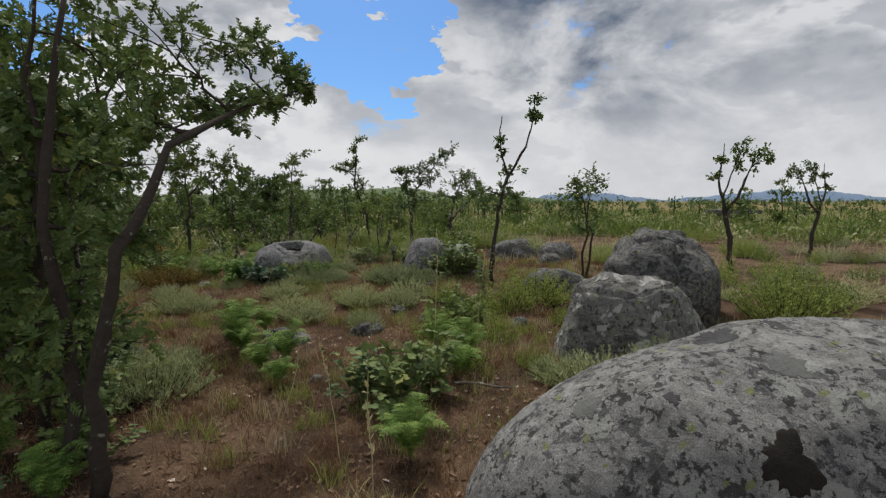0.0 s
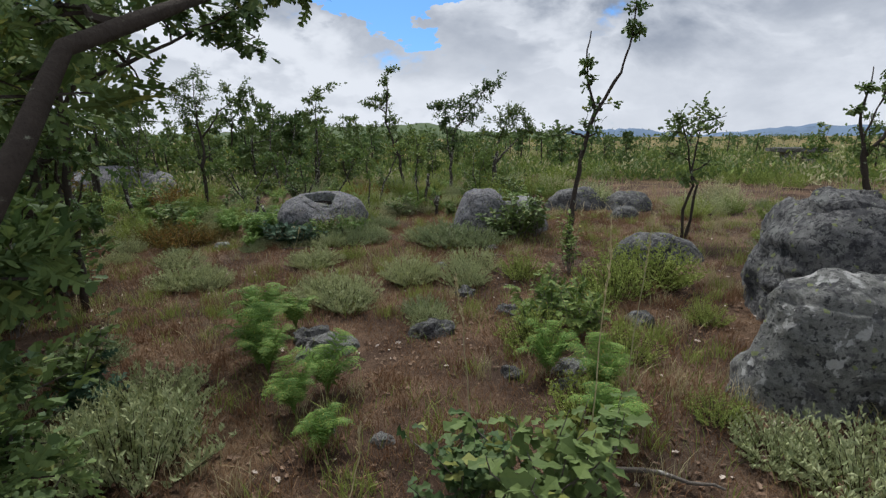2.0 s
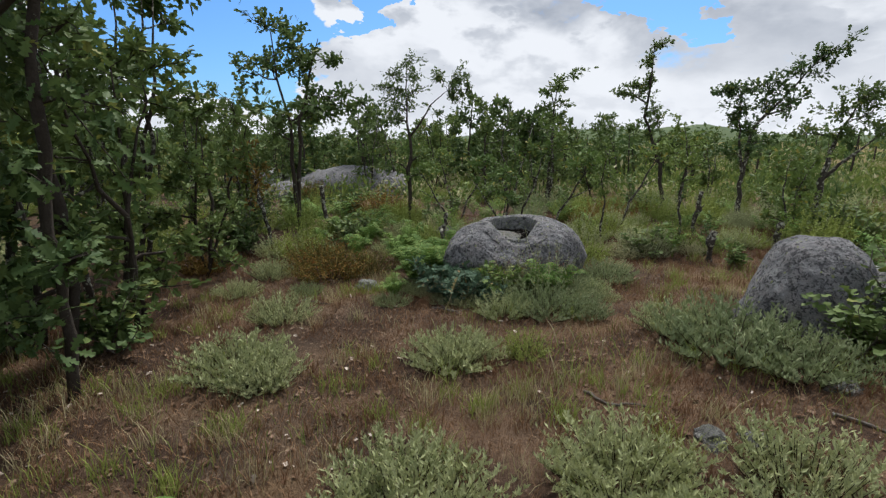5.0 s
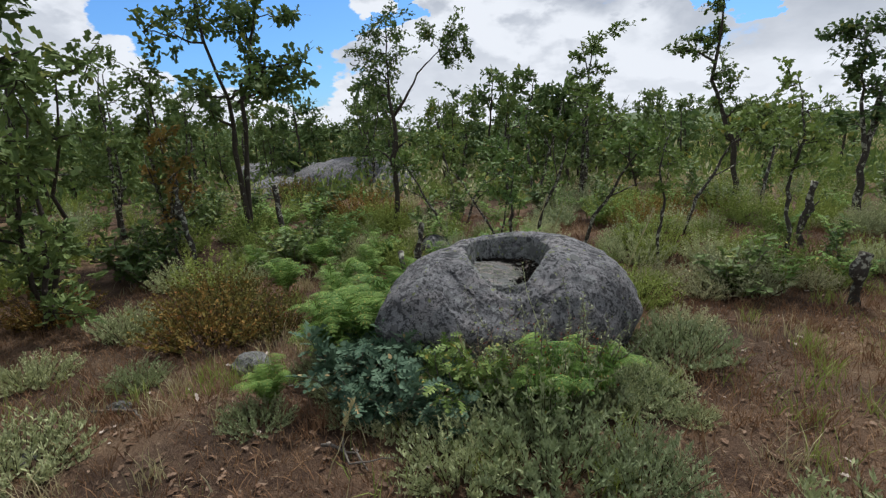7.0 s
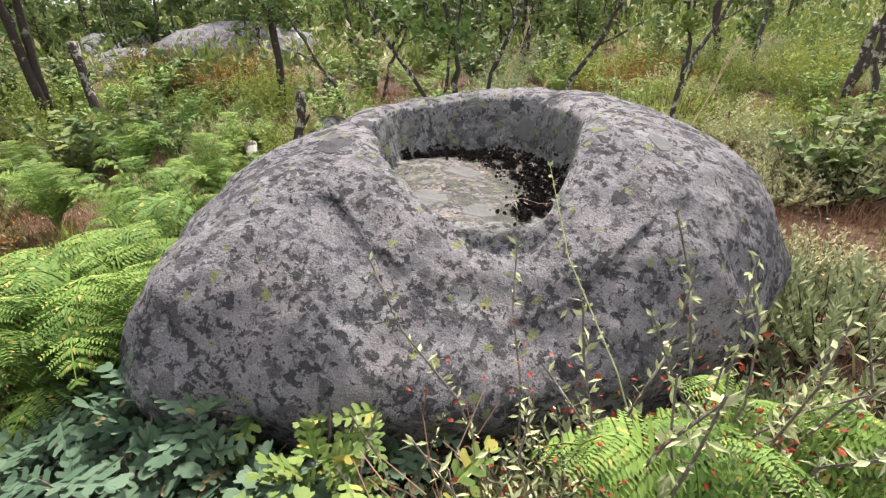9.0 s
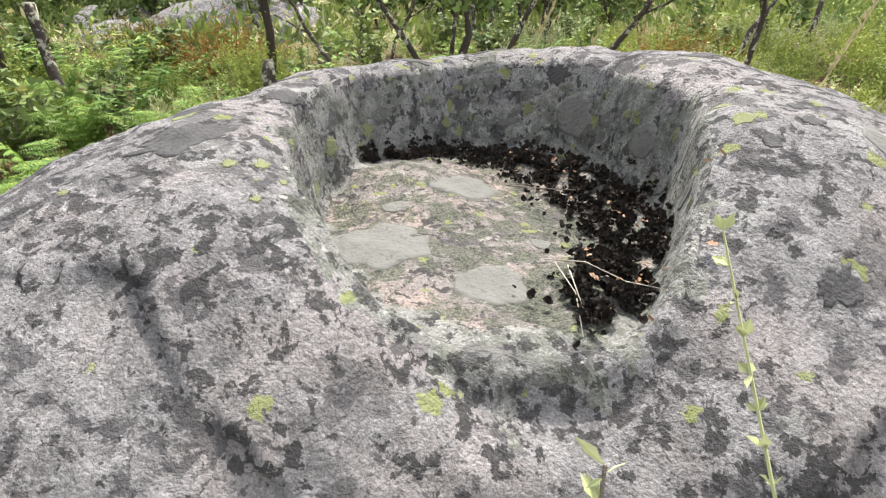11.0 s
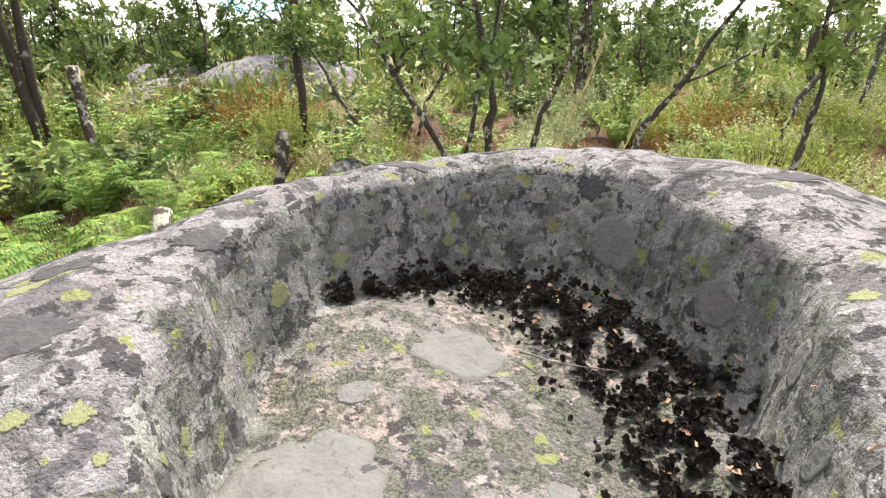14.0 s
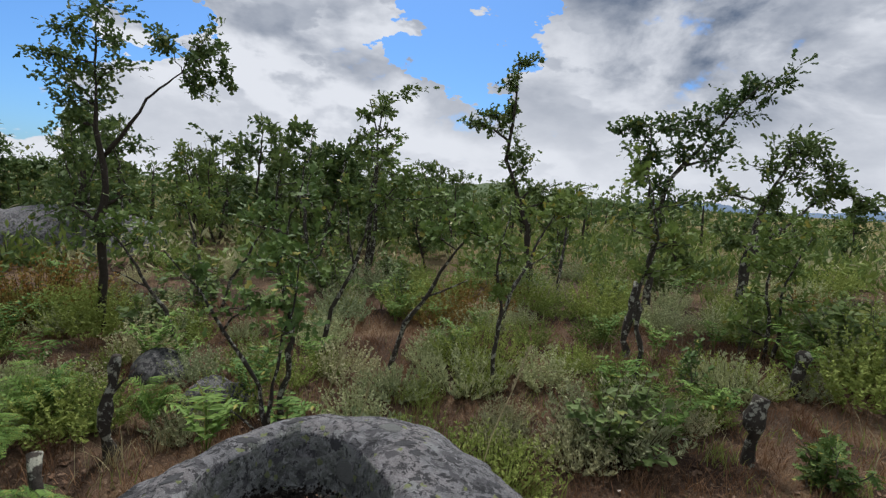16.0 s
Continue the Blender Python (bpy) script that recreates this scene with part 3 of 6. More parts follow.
def skin(x, y):
    """The height of the bowl boulder's surface over a plan place."""
    t, s, r = polar(x, y)
    z = top_of(x, y) - 0.03 * math.exp(-abs(r - r / max(s, 0.01)) / 0.04)
    if s < 1:
        fz = 0.505 - 0.01 * r * math.sin(t) + 0.02 * noise.noise((x * 4, y * 4, 1.0))
        k = min(1.0, max(0.0, (s - 0.87) / 0.13))
        z = min(z, fz + (z - fz) * k * k * (3 - 2 * k))
    return z + 0.018 * noise.fractal((x * 3, y * 3, z * 3), 0.9, 2.0, 5) + 0.006 * noise.noise((x * 21, y * 21, z * 21))


def crust(ob, parent, place, r, mat, label, seed, long=1.0, turn=0.0, lift=0.001, ragged=0.5):
    """A thin lichen crust with a ragged edge, laid on a boulder."""
    _, c, nrm, _ = ob.closest_point_on_mesh(ob.matrix_world.inverted() @ Vector(place))
    u = (Vector((math.cos(radians(turn)), math.sin(radians(turn)), 0)) - nrm * nrm.x).normalized()
    w2 = nrm.cross(u).normalized()
    v, f, n = [c + nrm * lift], [], 48
    for k in (0.2, 0.4, 0.6, 0.8, 0.96, 1.0):
        for i in range(n):
            a = i / n * 2 * math.pi
            q = r * k * (1 + ragged * noise.fractal((math.cos(a) * 1.8 + seed, math.sin(a) * 1.8, seed), 0.6, 2.0, 6))
            _, p, nn, _ = ob.closest_point_on_mesh(c + u * q * math.cos(a) * long + w2 * q * math.sin(a))
            v.append(p + nn * (lift if k < 1 else -0.003))
    for i in range(n):
        f.append((0, 1 + i, 1 + (i + 1) % n))
        for j in range(5):
            p0, p1 = 1 + j * n + i, 1 + j * n + (i + 1) % n
            f += [(p0, p0 + n, p1 + n), (p0, p1 + n, p1)]
    part("lichen", mesh_of("lichen", v, f, mat, True), parent, label)


PLATES = ((-3.492, 11.165, 0.50, 0.072), (-3.486, 11.418, 0.50, 0.052), (-3.317, 11.140, 0.50, 0.042), (-3.518, 11.74, 0.55, 0.026), (-3.36, 11.71, 0.58, 0.042), (-3.20, 11.58, 0.58, 0.030),
          (-3.30, 11.282, 0.50, 0.014), (-3.546, 11.293, 0.50, 0.020), (-3.11, 11.33, 0.58, 0.026), (-3.10, 11.42, 0.60, 0.024), (-2.93, 11.4, 0.66, 0.035), (-3.25, 11.84, 0.70, 0.04))
YELLOWS = ((-3.71, 11.32, 0.575, 0.022), (-3.715, 11.45, 0.575, 0.018), (-3.67, 11.66, 0.55, 0.017), (-3.66, 11.21, 0.62, 0.010), (-3.578, 11.10, 0.57, 0.010), (-3.474, 11.75, 0.58, 0.017), (-3.543, 11.054, 0.59, 0.007), (-3.53, 11.035, 0.61, 0.006),
           (-3.516, 10.994, 0.62, 0.007), (-3.22, 11.60, 0.62, 0.008), (-3.116, 11.435, 0.67, 0.017), (-3.09, 11.371, 0.67, 0.017), (-3.744, 11.094, 0.69, 0.018), (-3.575, 11.02, 0.65, 0.010), (-3.558, 11.046, 0.64, 0.012), (-3.13, 11.285, 0.59, 0.007))
BACK_DARKS = ((-3.61, 11.80, 0.68, 0.036, 1.8), (-3.29, 11.72, 0.66, 0.018, 1.4), (-3.40, 11.77, 0.65, 0.034, 1.5), (-3.27, 11.73, 0.68, 0.024, 1.9), (-3.70, 11.63, 0.68, 0.042, 1.5), (-3.166, 11.72, 0.70, 0.03, 2.0),
              (-3.12, 11.677, 0.70, 0.026, 1.8), (-3.084, 11.548, 0.69, 0.017, 1.3), (-3.128, 11.78, 0.70, 0.022, 1.7), (-3.48, 11.95, 0.66, 0.03, 1.7), (-3.0, 11.72, 0.66, 0.03, 1.6), (-2.86, 11.7, 0.6, 0.025, 1.7), (-3.22, 11.95, 0.64, 0.03, 1.5))
SIDE_DARKS = ((-3.70, 11.25, 0.68, 0.028, 1.9), (-3.655, 11.175, 0.67, 0.011, 1.6), (-3.664, 11.033, 0.68, 0.058, 1.6), (-3.795, 11.355, 0.70, 0.032, 1.8), (-3.764, 11.129, 0.69, 0.028, 1.7), (-3.03, 11.46, 0.675, 0.016, 1.3),
              (-3.018, 11.401, 0.67, 0.02, 1.5), (-3.06, 11.324, 0.66, 0.016, 1.4), (-3.46, 11.212, 0.505, 0.009, 1.3), (-3.525, 11.045, 0.585, 0.02, 1.6), (-2.98, 11.15, 0.6, 0.03, 1.4), (-3.85, 11.42, 0.65, 0.03, 1.5), (-3.80, 11.6, 0.66, 0.03, 1.6))
for i, (x, y, z, r) in enumerate(PLATES):
    crust(bowl_stone, bowl_boulder, (x, y, z), r, GREY_LICHEN, "pale grey crust of lichen", 1.7 * i, 1.15, 30 * i, ragged=0.2)
for i, (x, y, z, r) in enumerate(YELLOWS):
    crust(bowl_stone, bowl_boulder, (x, y, z), r * 0.75, YELLOW_LICHEN, "yellow-green crust of lichen", 2.3 * i + 40)
for i, (x, y, z, r, lg) in enumerate(BACK_DARKS + SIDE_DARKS):
    crust(bowl_stone, bowl_boulder, (x, y, z), r * 0.62, DARK_LICHEN, "charcoal crust of lichen", 3.1 * i + 90, lg, 25 if i < 13 else 55)


def black_curls():
    """Black leafy lichen heaped along the back and right of the hollow's floor."""
    r2 = np.random.default_rng(77)
    line = np.array([(-3.69, 11.42), (-3.64, 11.56), (-3.55, 11.62), (-3.42, 11.60), (-3.31, 11.54), (-3.22, 11.45), (-3.18, 11.33), (-3.17, 11.22), (-3.19, 11.12)])
    wide = np.array([0.02, 0.032, 0.04, 0.045, 0.05, 0.055, 0.055, 0.045, 0.03])
    s = Soup()
    ang = np.arange(9) * 2 * np.pi / 9
    for _ in range(8000):
        k = r2.uniform(0, 8)
        w0 = np.interp(k, range(9), wide)
        x, y = (np.interp(k, range(9), line[:, i]) + r2.normal() * w0 * 0.8 for i in (0, 1))
        if polar(x, y)[1] > 0.9 or noise.noise((x * 34, y * 34, 2.0)) < -0.02:
            continue
        r = r2.uniform(0.002, 0.0058)
        # a small thallus: a cup with a frilled, inrolled lip
        lip = r * r2.uniform(0.75, 1.25, 9)
        cup = r * (0.75 + 0.4 * r2.normal(size=9))
        outer = np.column_stack([np.cos(ang) * lip, np.sin(ang) * lip, cup])
        inner = np.column_stack([np.cos(ang) * r * 0.55, np.sin(ang) * r * 0.55, 0.1 * cup])
        v = np.concatenate([[(0, 0, 0)], inner, outer])
        tilt = np.array(Euler((r2.normal() * 0.7, r2.normal() * 0.7, r2.uniform(0, 6))).to_matrix())
        f = []
        for i in range(9):
            j = (i + 1) % 9
            f += [(0, 1 + i, 1 + j), (1 + i, 10 + i, 10 + j), (1 + i, 10 + j, 1 + j)]
        s.put(v @ tilt.T + np.array([x, y, skin(x, y) + 0.003 + 0.012 * r2.random()]), f)
    ob = part("black_lichen", s.mesh("black_lichen", BLACK_LICHEN), bowl_boulder, "curled black leafy lichen")
    tagged(ob, kind="stuff")
    bits = Soup()
    k = r2.uniform(2.5, 8, 70)
    xs, ys = (np.interp(k, range(9), line[:, i]) + r2.normal(size=70) * np.interp(k, range(9), wide) * 0.8 for i in (0, 1))
    at = np.array([(x, y, skin(x, y) + 0.014) for x, y in zip(xs, ys)])
    bits.scatter(*LEAF_LOW, at, frames_for(r2.normal(size=(70, 3)) * np.array([1, 1, 0.3]), r2, 0.6), 0.011 * r2.uniform(0.5, 1.5, 70))
    tagged(new("leaf_litter", bits.mesh("leaf_litter", LITTER)), "dry tan leaf scraps caught in black lichen", "leaf litter", kind="stuff")


black_curls()


for place, r, mat, label, seed in (((0.906, 1.263, 0.94), 0.075, BLACK_LICHEN, "black crust of lichen", 1.0), ((0.66, 1.42, 1.05), 0.025, DARK_LICHEN, "charcoal crust of lichen", 2.0), ((0.95, 1.75, 1.17), 0.07, DARK_LICHEN, "charcoal crust of lichen", 3.0),
                                   ((1.2, 1.8, 1.17), 0.05, DARK_LICHEN, "charcoal crust of lichen", 4.0), ((0.45, 1.5, 0.98), 0.05, GREY_LICHEN, "pale grey crust of lichen", 5.0), ((1.05, 1.5, 1.12), 0.06, GREY_LICHEN, "pale grey crust of lichen", 6.0),
                                   ((0.5, 1.85, 1.05), 0.06, GREY_LICHEN, "pale grey crust of lichen", 7.0), ((1.3, 1.45, 1.1), 0.03, DARK_LICHEN, "charcoal crust of lichen", 8.0)):
    crust(near_boulder, near_boulder, place, r, mat, label, seed)



# ---- trees ----
def oak_meshes(seed, trunks, clumps, leaf, leaf_size, per, leaf_mat, bark_mat, sides=7, droop=0.0, twigs=True):
    """Trunk, limbs and crown of an oak. trunks: lines of (x, y, z, radius); clumps: (x, y, z, radius) of foliage, each on a limb."""
    rng = np.random.default_rng(seed)
    wood, limbs, crown = Soup(), Soup(), Soup()
    nodes = []
    for line in trunks:
        line = np.array(line, float)
        fine_pts = [line[0]]
        for a, b in zip(line[:-1], line[1:]):
            seg = crooked(a[:3], b[:3], 6, 0.055 * np.linalg.norm(b[:3] - a[:3]), rng)
            rad = np.linspace(a[3], b[3], 6) * (1 + 0.12 * rng.normal(size=6))
            fine_pts += [np.array([*q, r]) for q, r in zip(seg[1:], rad[1:])]
        pts = np.array(fine_pts)
        tube(wood, pts[:, :3], np.maximum(pts[:, 3], 0.004), sides)
        nodes += [q for q in pts[len(pts) // 4:]]
    nodes = np.array(nodes)
    for cx, cy, cz, cr in clumps:
        c = np.array([cx, cy, cz])
        gap = np.linalg.norm(nodes[:, :3] - c, axis=1) + 0.9 * np.maximum(0, nodes[:, 2] - c[2] + 0.1)
        root = nodes[np.argmin(gap)]
        limb = crooked(root[:3], c, 7, 0.16 * np.linalg.norm(c - root[:3]), rng)
        tube(limbs, limb, np.linspace(min(root[3] * 0.75, 0.035), 0.006, 7), 5 if twigs else 3)
        k = max(3, int(5 * cr / 0.3))
        for _ in range(k):
            tip = c + rng.normal(size=3) * cr * np.array([0.62, 0.62, 0.5])
            start = limb[rng.integers(3, 7)]
            twig = crooked(start, tip, 5, 0.12 * cr, rng)
            if twigs:
                tube(limbs, twig, np.linspace(0.008, 0.003, 5), 3)
            m = max(3, int(per / k))
            at = twig[rng.integers(1, 5, m)] + rng.normal(size=(m, 3)) * cr * 0.17
            out = (at - c) * 0.7 + rng.normal(size=(m, 3)) * cr * 0.6 + np.array([0, 0, 0.10 - droop]) * cr
            crown.scatter(*leaf, at, frames_for(out, rng, 0.35), leaf_size * rng.uniform(0.65, 1.25, m))
    return wood.mesh("trunk", bark_mat, True), two_of("crown", crown, leaf_mat, limbs, bark_mat)


def plant_oak(meshes, place, label, turn=0.0, size=1.0, group="oak woodland", name="oak_tree"):
    ob = thing(name, (*place, lie(*place) - 0.03), label, "tree", group, turn=turn, size=size)
    for k, me in zip(("trunk", "crown"), meshes):
        part(k, me, ob)
    return ob


def random_oak(seed, tall, wide, low=0.3, per=46, leaf=LEAF_MID, size=0.105, mat=None, stems=1, clump_n=14, twigs=True):
    rng = np.random.default_rng(seed)
    trunks, clumps = [], []
    for s in range(stems):
        lean = rng.normal(size=2) * 0.12 * tall
        r = 0.014 * tall ** 0.9 / stems ** 0.3
        b0 = rng.normal(size=2) * 0.06 * s
        mid = lean * 0.4 + rng.normal(size=2) * 0.05 * tall
        trunks.append(((b0[0], b0[1], 0, r * 1.3), (b0[0] + mid[0], b0[1] + mid[1], tall * 0.45, r * 0.85), (lean[0] + b0[0], lean[1] + b0[1], tall * 0.92, r * 0.25)))
    for _ in range(clump_n):
        z = tall * rng.uniform(low, 1.0)
        line = trunks[rng.integers(len(trunks))]
        k = z / tall
        ax = np.array(line[0][:2]) * (1 - k) + np.array(line[2][:2]) * k
        ang, rr = rng.uniform(0, 6.28), wide * rng.uniform(0.15, 1.0) * (1.15 - 0.6 * abs(k - 0.55))
        clumps.append((ax[0] + rr * math.cos(ang), ax[1] + rr * math.sin(ang), z, rng.uniform(0.16, 0.30)))
    return oak_meshes(seed, trunks, clumps, leaf, size, per, mat or OAK_LEAF, BARK_LICHEN if seed % 2 else BARK, 7 if twigs else 5, 0.0, twigs)


DARK_LABEL = "young oak with dark green lobed leaves and lichened trunk"
# slim oak with a tall narrow crown
A = oak_meshes(11, [((0.5, 0, 0, 0.06), (0.35, 0, 1.2, 0.05), (-0.1, 0, 2.3, 0.035), (0.0, 0, 3.9, 0.01))],
               [(0.05, 0, 3.95, 0.22), (-0.05, 0, 3.6, 0.25), (-0.1, 0.1, 3.2, 0.22), (-0.65, 0, 3.1, 0.2), (-0.9, 0, 2.9, 0.15), (-0.35, 0, 2.8, 0.22), (0.1, 0, 2.5, 0.32), (0.2, 0.1, 2.2, 0.3), (0.5, 0, 1.9, 0.3), (0.0, 0, 1.9, 0.25), (0.7, 0, 1.5, 0.25), (0.2, 0, 1.3, 0.25), (0.9, 0.1, 1.7, 0.2)],
               LEAF_MID, 0.09, 150, OAK_LEAF, BARK)
plant_oak(A, (-3.2, 19.0), "slim leaning young oak with a tall sparse crown")
B1 = oak_meshes(12, [((0, 0, 0, 0.055), (0.02, 0, 1.0, 0.045), (0.15, 0, 2.0, 0.035), (0.9, 0, 3.0, 0.014), (1.3, 0, 3.4, 0.008)), ((0.02, 0, 1.0, 0.03), (-0.1, 0, 1.9, 0.02), (-0.2, 0, 2.7, 0.01))],
                [(1.35, 0, 3.3, 0.25), (1.05, 0.1, 3.25, 0.26), (0.75, 0, 3.0, 0.3), (0.45, 0, 2.8, 0.3), (0.1, 0, 2.75, 0.3), (-0.3, 0, 2.75, 0.25), (-0.5, 0, 2.65, 0.2), (0.3, 0.1, 2.4, 0.32), (-0.1, -0.1, 2.35, 0.3), (-0.35, 0, 2.2, 0.22), (0.7, 0, 2.3, 0.28), (0.0, 0, 1.9, 0.3), (0.35, 0, 1.7, 0.25), (-0.15, 0.1, 1.5, 0.25)],
                LEAF_MID, 0.09, 170, OAK_LEAF, BARK_LICHEN)
plant_oak(B1, (-1.1, 17.6), "crooked oak with a spreading crown and lichened trunk")
B2 = oak_meshes(13, [((-0.1, 0, 0, 0.07), (-0.05, 0, 0.9, 0.055), (0.1, 0, 1.7, 0.035), (0.35, 0, 2.4, 0.012)), ((-0.05, 0, 0.9, 0.04), (0.4, 0, 1.4, 0.025), (0.9, 0, 1.9, 0.01))],
                [(0.3, 0, 2.5, 0.3), (0.6, 0, 2.45, 0.25), (0.1, 0, 2.2, 0.3), (0.5, 0, 2.1, 0.32), (0.9, 0.1, 2.15, 0.28), (1.1, 0, 1.95, 0.24), (0.2, 0, 1.75, 0.22), (-0.35, 0, 1.8, 0.2), (1.5, 0, 1.75, 0.16), (1.75, 0, 1.8, 0.14), (0.75, 0, 1.85, 0.25), (-0.3, 0.2, 1.2, 0.25)],
                LEAF_MID, 0.09, 170, OAK_LEAF, BARK_LICHEN)
plant_oak(B2, (0.3, 17.9), "round-crowned young oak with a forked trunk")
F = oak_meshes(14, [((-0.2, 0, 0, 0.042), (-0.12, 0, 1.2, 0.033), (0.05, 0, 2.0, 0.027), (0.38, 0, 2.55, 0.02), (0.5, 0, 3.1, 0.012), (0.52, 0, 3.45, 0.008)), ((0.05, 0, 2.0, 0.02), (-0.08, 0, 2.5, 0.014), (-0.06, 0, 3.1, 0.008))],
               [(0.5, 0, 3.4, 0.12), (0.42, 0, 3.15, 0.12), (0.6, 0, 3.1, 0.10), (-0.05, 0, 2.7, 0.09), (0.0, 0, 2.5, 0.10), (0.1, 0, 2.15, 0.12), (-0.1, 0, 1.85, 0.28), (-0.35, 0.1, 1.8, 0.22), (0.15, 0, 1.75, 0.22), (-0.1, 0.1, 1.5, 0.25)],
               LEAF_MID, 0.10, 38, OAK_LEAF, BARK)
plant_oak(F, (1.12, 9.3), "thin forked oak with a nearly bare top")
R = oak_meshes(15, [((0.15, 0, 0, 0.06), (0.1, 0, 0.7, 0.05), (-0.05, 0, 1.2, 0.04), (-0.2, 0, 1.9, 0.02), (-0.12, 0, 2.6, 0.008)), ((-0.05, 0, 1.2, 0.035), (0.3, 0, 1.75, 0.025), (0.5, 0, 2.3, 0.01)), ((-0.1, 0, 1.5, 0.02), (0.1, 0, 2.1, 0.012), (0.2, 0, 2.5, 0.006))],
               [(0.1, 0, 2.55, 0.17), (0.35, 0, 2.5, 0.2), (0.6, 0, 2.4, 0.2), (0.85, 0, 2.3, 0.14), (0.45, 0, 2.2, 0.2), (0.2, 0, 2.25, 0.14), (-0.25, 0, 2.3, 0.1), (-0.3, 0, 2.0, 0.1), (0.0, 0, 1.3, 0.2), (0.3, 0, 1.35, 0.18)],
               LEAF_MID, 0.085, 70, OAK_LEAF, BARK)
plant_oak(R, (5.8, 10.4), "small windswept oak with twisted bare limbs")
plant_oak(R, (9.4, 12.8), "small leaning oak with a sparse crown on the open heath", 180, 0.92)
RUST = random_oak(17, 1.7, 0.5, 0.4, 60, LEAF_MID, 0.09, HEATHER, 2, 9)
plant_oak(RUST, (-9.0, 11.9), "small oak with withered rust-brown leaves")
S = random_oak(16, 2.0, 0.5, 0.5, 60, LEAF_MID, 0.09, OAK_LEAF, 2, 10)
plant_oak(S, (2.75, 9.7), "small bushy oak with dark leaves")
# tall oaks beside the path
L1 = oak_meshes(21, [((0, 0, 0, 0.045), (0.05, 0.0, 0.8, 0.038), (0.15, 0.05, 1.4, 0.034), (0.22, 0.5, 2.0, 0.026), (0.5, 1.6, 2.5, 0.014), (0.62, 2.3, 2.72, 0.006)), ((-0.3, 0.15, 0, 0.04), (-0.3, 0.2, 1.2, 0.034), (-0.25, 0.35, 2.8, 0.014)), ((-0.75, 0.6, 0, 0.04), (-0.7, 0.6, 1.5, 0.03), (-0.6, 0.6, 3.0, 0.012))],
                [(0.62, 2.3, 2.72, 0.16), (0.5, 2.0, 2.75, 0.2), (0.4, 1.7, 2.5, 0.2), (0.3, 1.9, 3.0, 0.22), (0.2, 1.5, 2.9, 0.25), (0.15, 1.2, 2.35, 0.26), (0.0, 1.0, 2.7, 0.3), (-0.1, 0.9, 2.2, 0.3), (-0.3, 0.7, 3.1, 0.34), (-0.5, 1.0, 2.7, 0.34), (-0.2, 0.6, 1.9, 0.28), (-0.6, 0.9, 2.1, 0.34), (-0.9, 0.9, 2.6, 0.36), (-0.35, 0.5, 1.5, 0.26), (-0.7, 0.7, 1.6, 0.32), (-1.1, 0.8, 1.9, 0.36), (0.05, 0.35, 1.45, 0.2), (-0.45, 0.4, 1.15, 0.26), (-0.9, 0.7, 1.2, 0.32), (-0.25, 0.3, 0.85, 0.22), (-0.65, 0.5, 0.8, 0.3), (-1.2, 0.9, 0.9, 0.34), (-0.4, 0.3, 0.5, 0.24), (-0.9, 0.8, 0.5, 0.3), (-1.3, 1.2, 1.5, 0.36)],
                LEAF_DEEP, 0.115, 95, OAK_LEAF, BARK, 9)
plant_oak(L1, (-1.9, 2.65), "leaning oak with dense dark leaves beside the path", group="")
L2 = oak_meshes(22, [((0, 0, 0, 0.042), (0.0, 0, 1.2, 0.036), (0.05, 0.1, 2.6, 0.027), (0.2, 0, 4.2, 0.010)), ((-0.3, -0.5, 0, 0.04), (-0.1, -0.4, 1.2, 0.034), (0.5, -0.3, 2.4, 0.024), (1.6, -0.1, 2.9, 0.010)), ((-0.7, 0.3, 0, 0.05), (-0.6, 0.3, 1.6, 0.04), (-0.5, 0.2, 3.4, 0.015))],
                [(0.2, 0, 4.1, 0.4), (-0.3, 0.2, 3.8, 0.4), (0.5, 0, 3.6, 0.38), (-0.6, 0.3, 3.3, 0.4), (0.1, 0.3, 3.2, 0.4), (0.8, -0.1, 3.2, 0.34), (1.3, -0.2, 3.15, 0.26), (1.75, -0.1, 2.9, 0.2), (2.15, 0, 2.85, 0.17), (0.9, -0.3, 2.75, 0.28), (0.3, -0.4, 2.6, 0.35), (-0.3, -0.1, 2.6, 0.36), (-0.8, 0.3, 2.5, 0.38), (0.1, 0.2, 2.1, 0.32), (-0.5, -0.4, 1.9, 0.32), (0.4, -0.3, 1.8, 0.26), (-0.9, 0.2, 1.6, 0.3), (-0.1, -0.5, 1.3, 0.28), (0.25, 0.1, 1.1, 0.26), (-0.5, 0.2, 0.9, 0.3), (0.1, -0.3, 0.6, 0.28), (-0.8, -0.2, 0.6, 0.3), (2.3, -0.4, 3.1, 0.17)],
                LEAF_NEAR, 0.115, 120, OAK_LEAF, BARK, 9)
plant_oak(L2, (-4.85, 7.0), "tall many-stemmed oak whose branch overhangs the clearing", group="")
L3 = random_oak(25, 3.6, 0.75, 0.12, 62, LEAF_LOW, 0.125, OAK_LEAF, 3, 26)
L4 = random_oak(26, 3.0, 0.7, 0.08, 62, LEAF_LOW, 0.125, OAK_LEAF, 3, 26)
for i, (x, y, s0) in enumerate(((-6.6, 7.3, 1.05), (-5.9, 8.0, 0.9), (-7.4, 8.3, 1.2), (-6.2, 6.3, 1.0), (-7.9, 6.9, 1.25), (-5.1, 5.6, 1.05), (-4.3, 4.8, 1.0), (-3.7, 3.7, 1.1), (-2.75, 3.75, 0.7), (-5.6, 4.2, 1.2), (-8.6, 9.4, 1.15), (-7.4, 9.8, 0.8))):
    plant_oak((L3, L4)[i % 2], (x, y), "bushy dark green oak beside the path", 77 * i, s0)
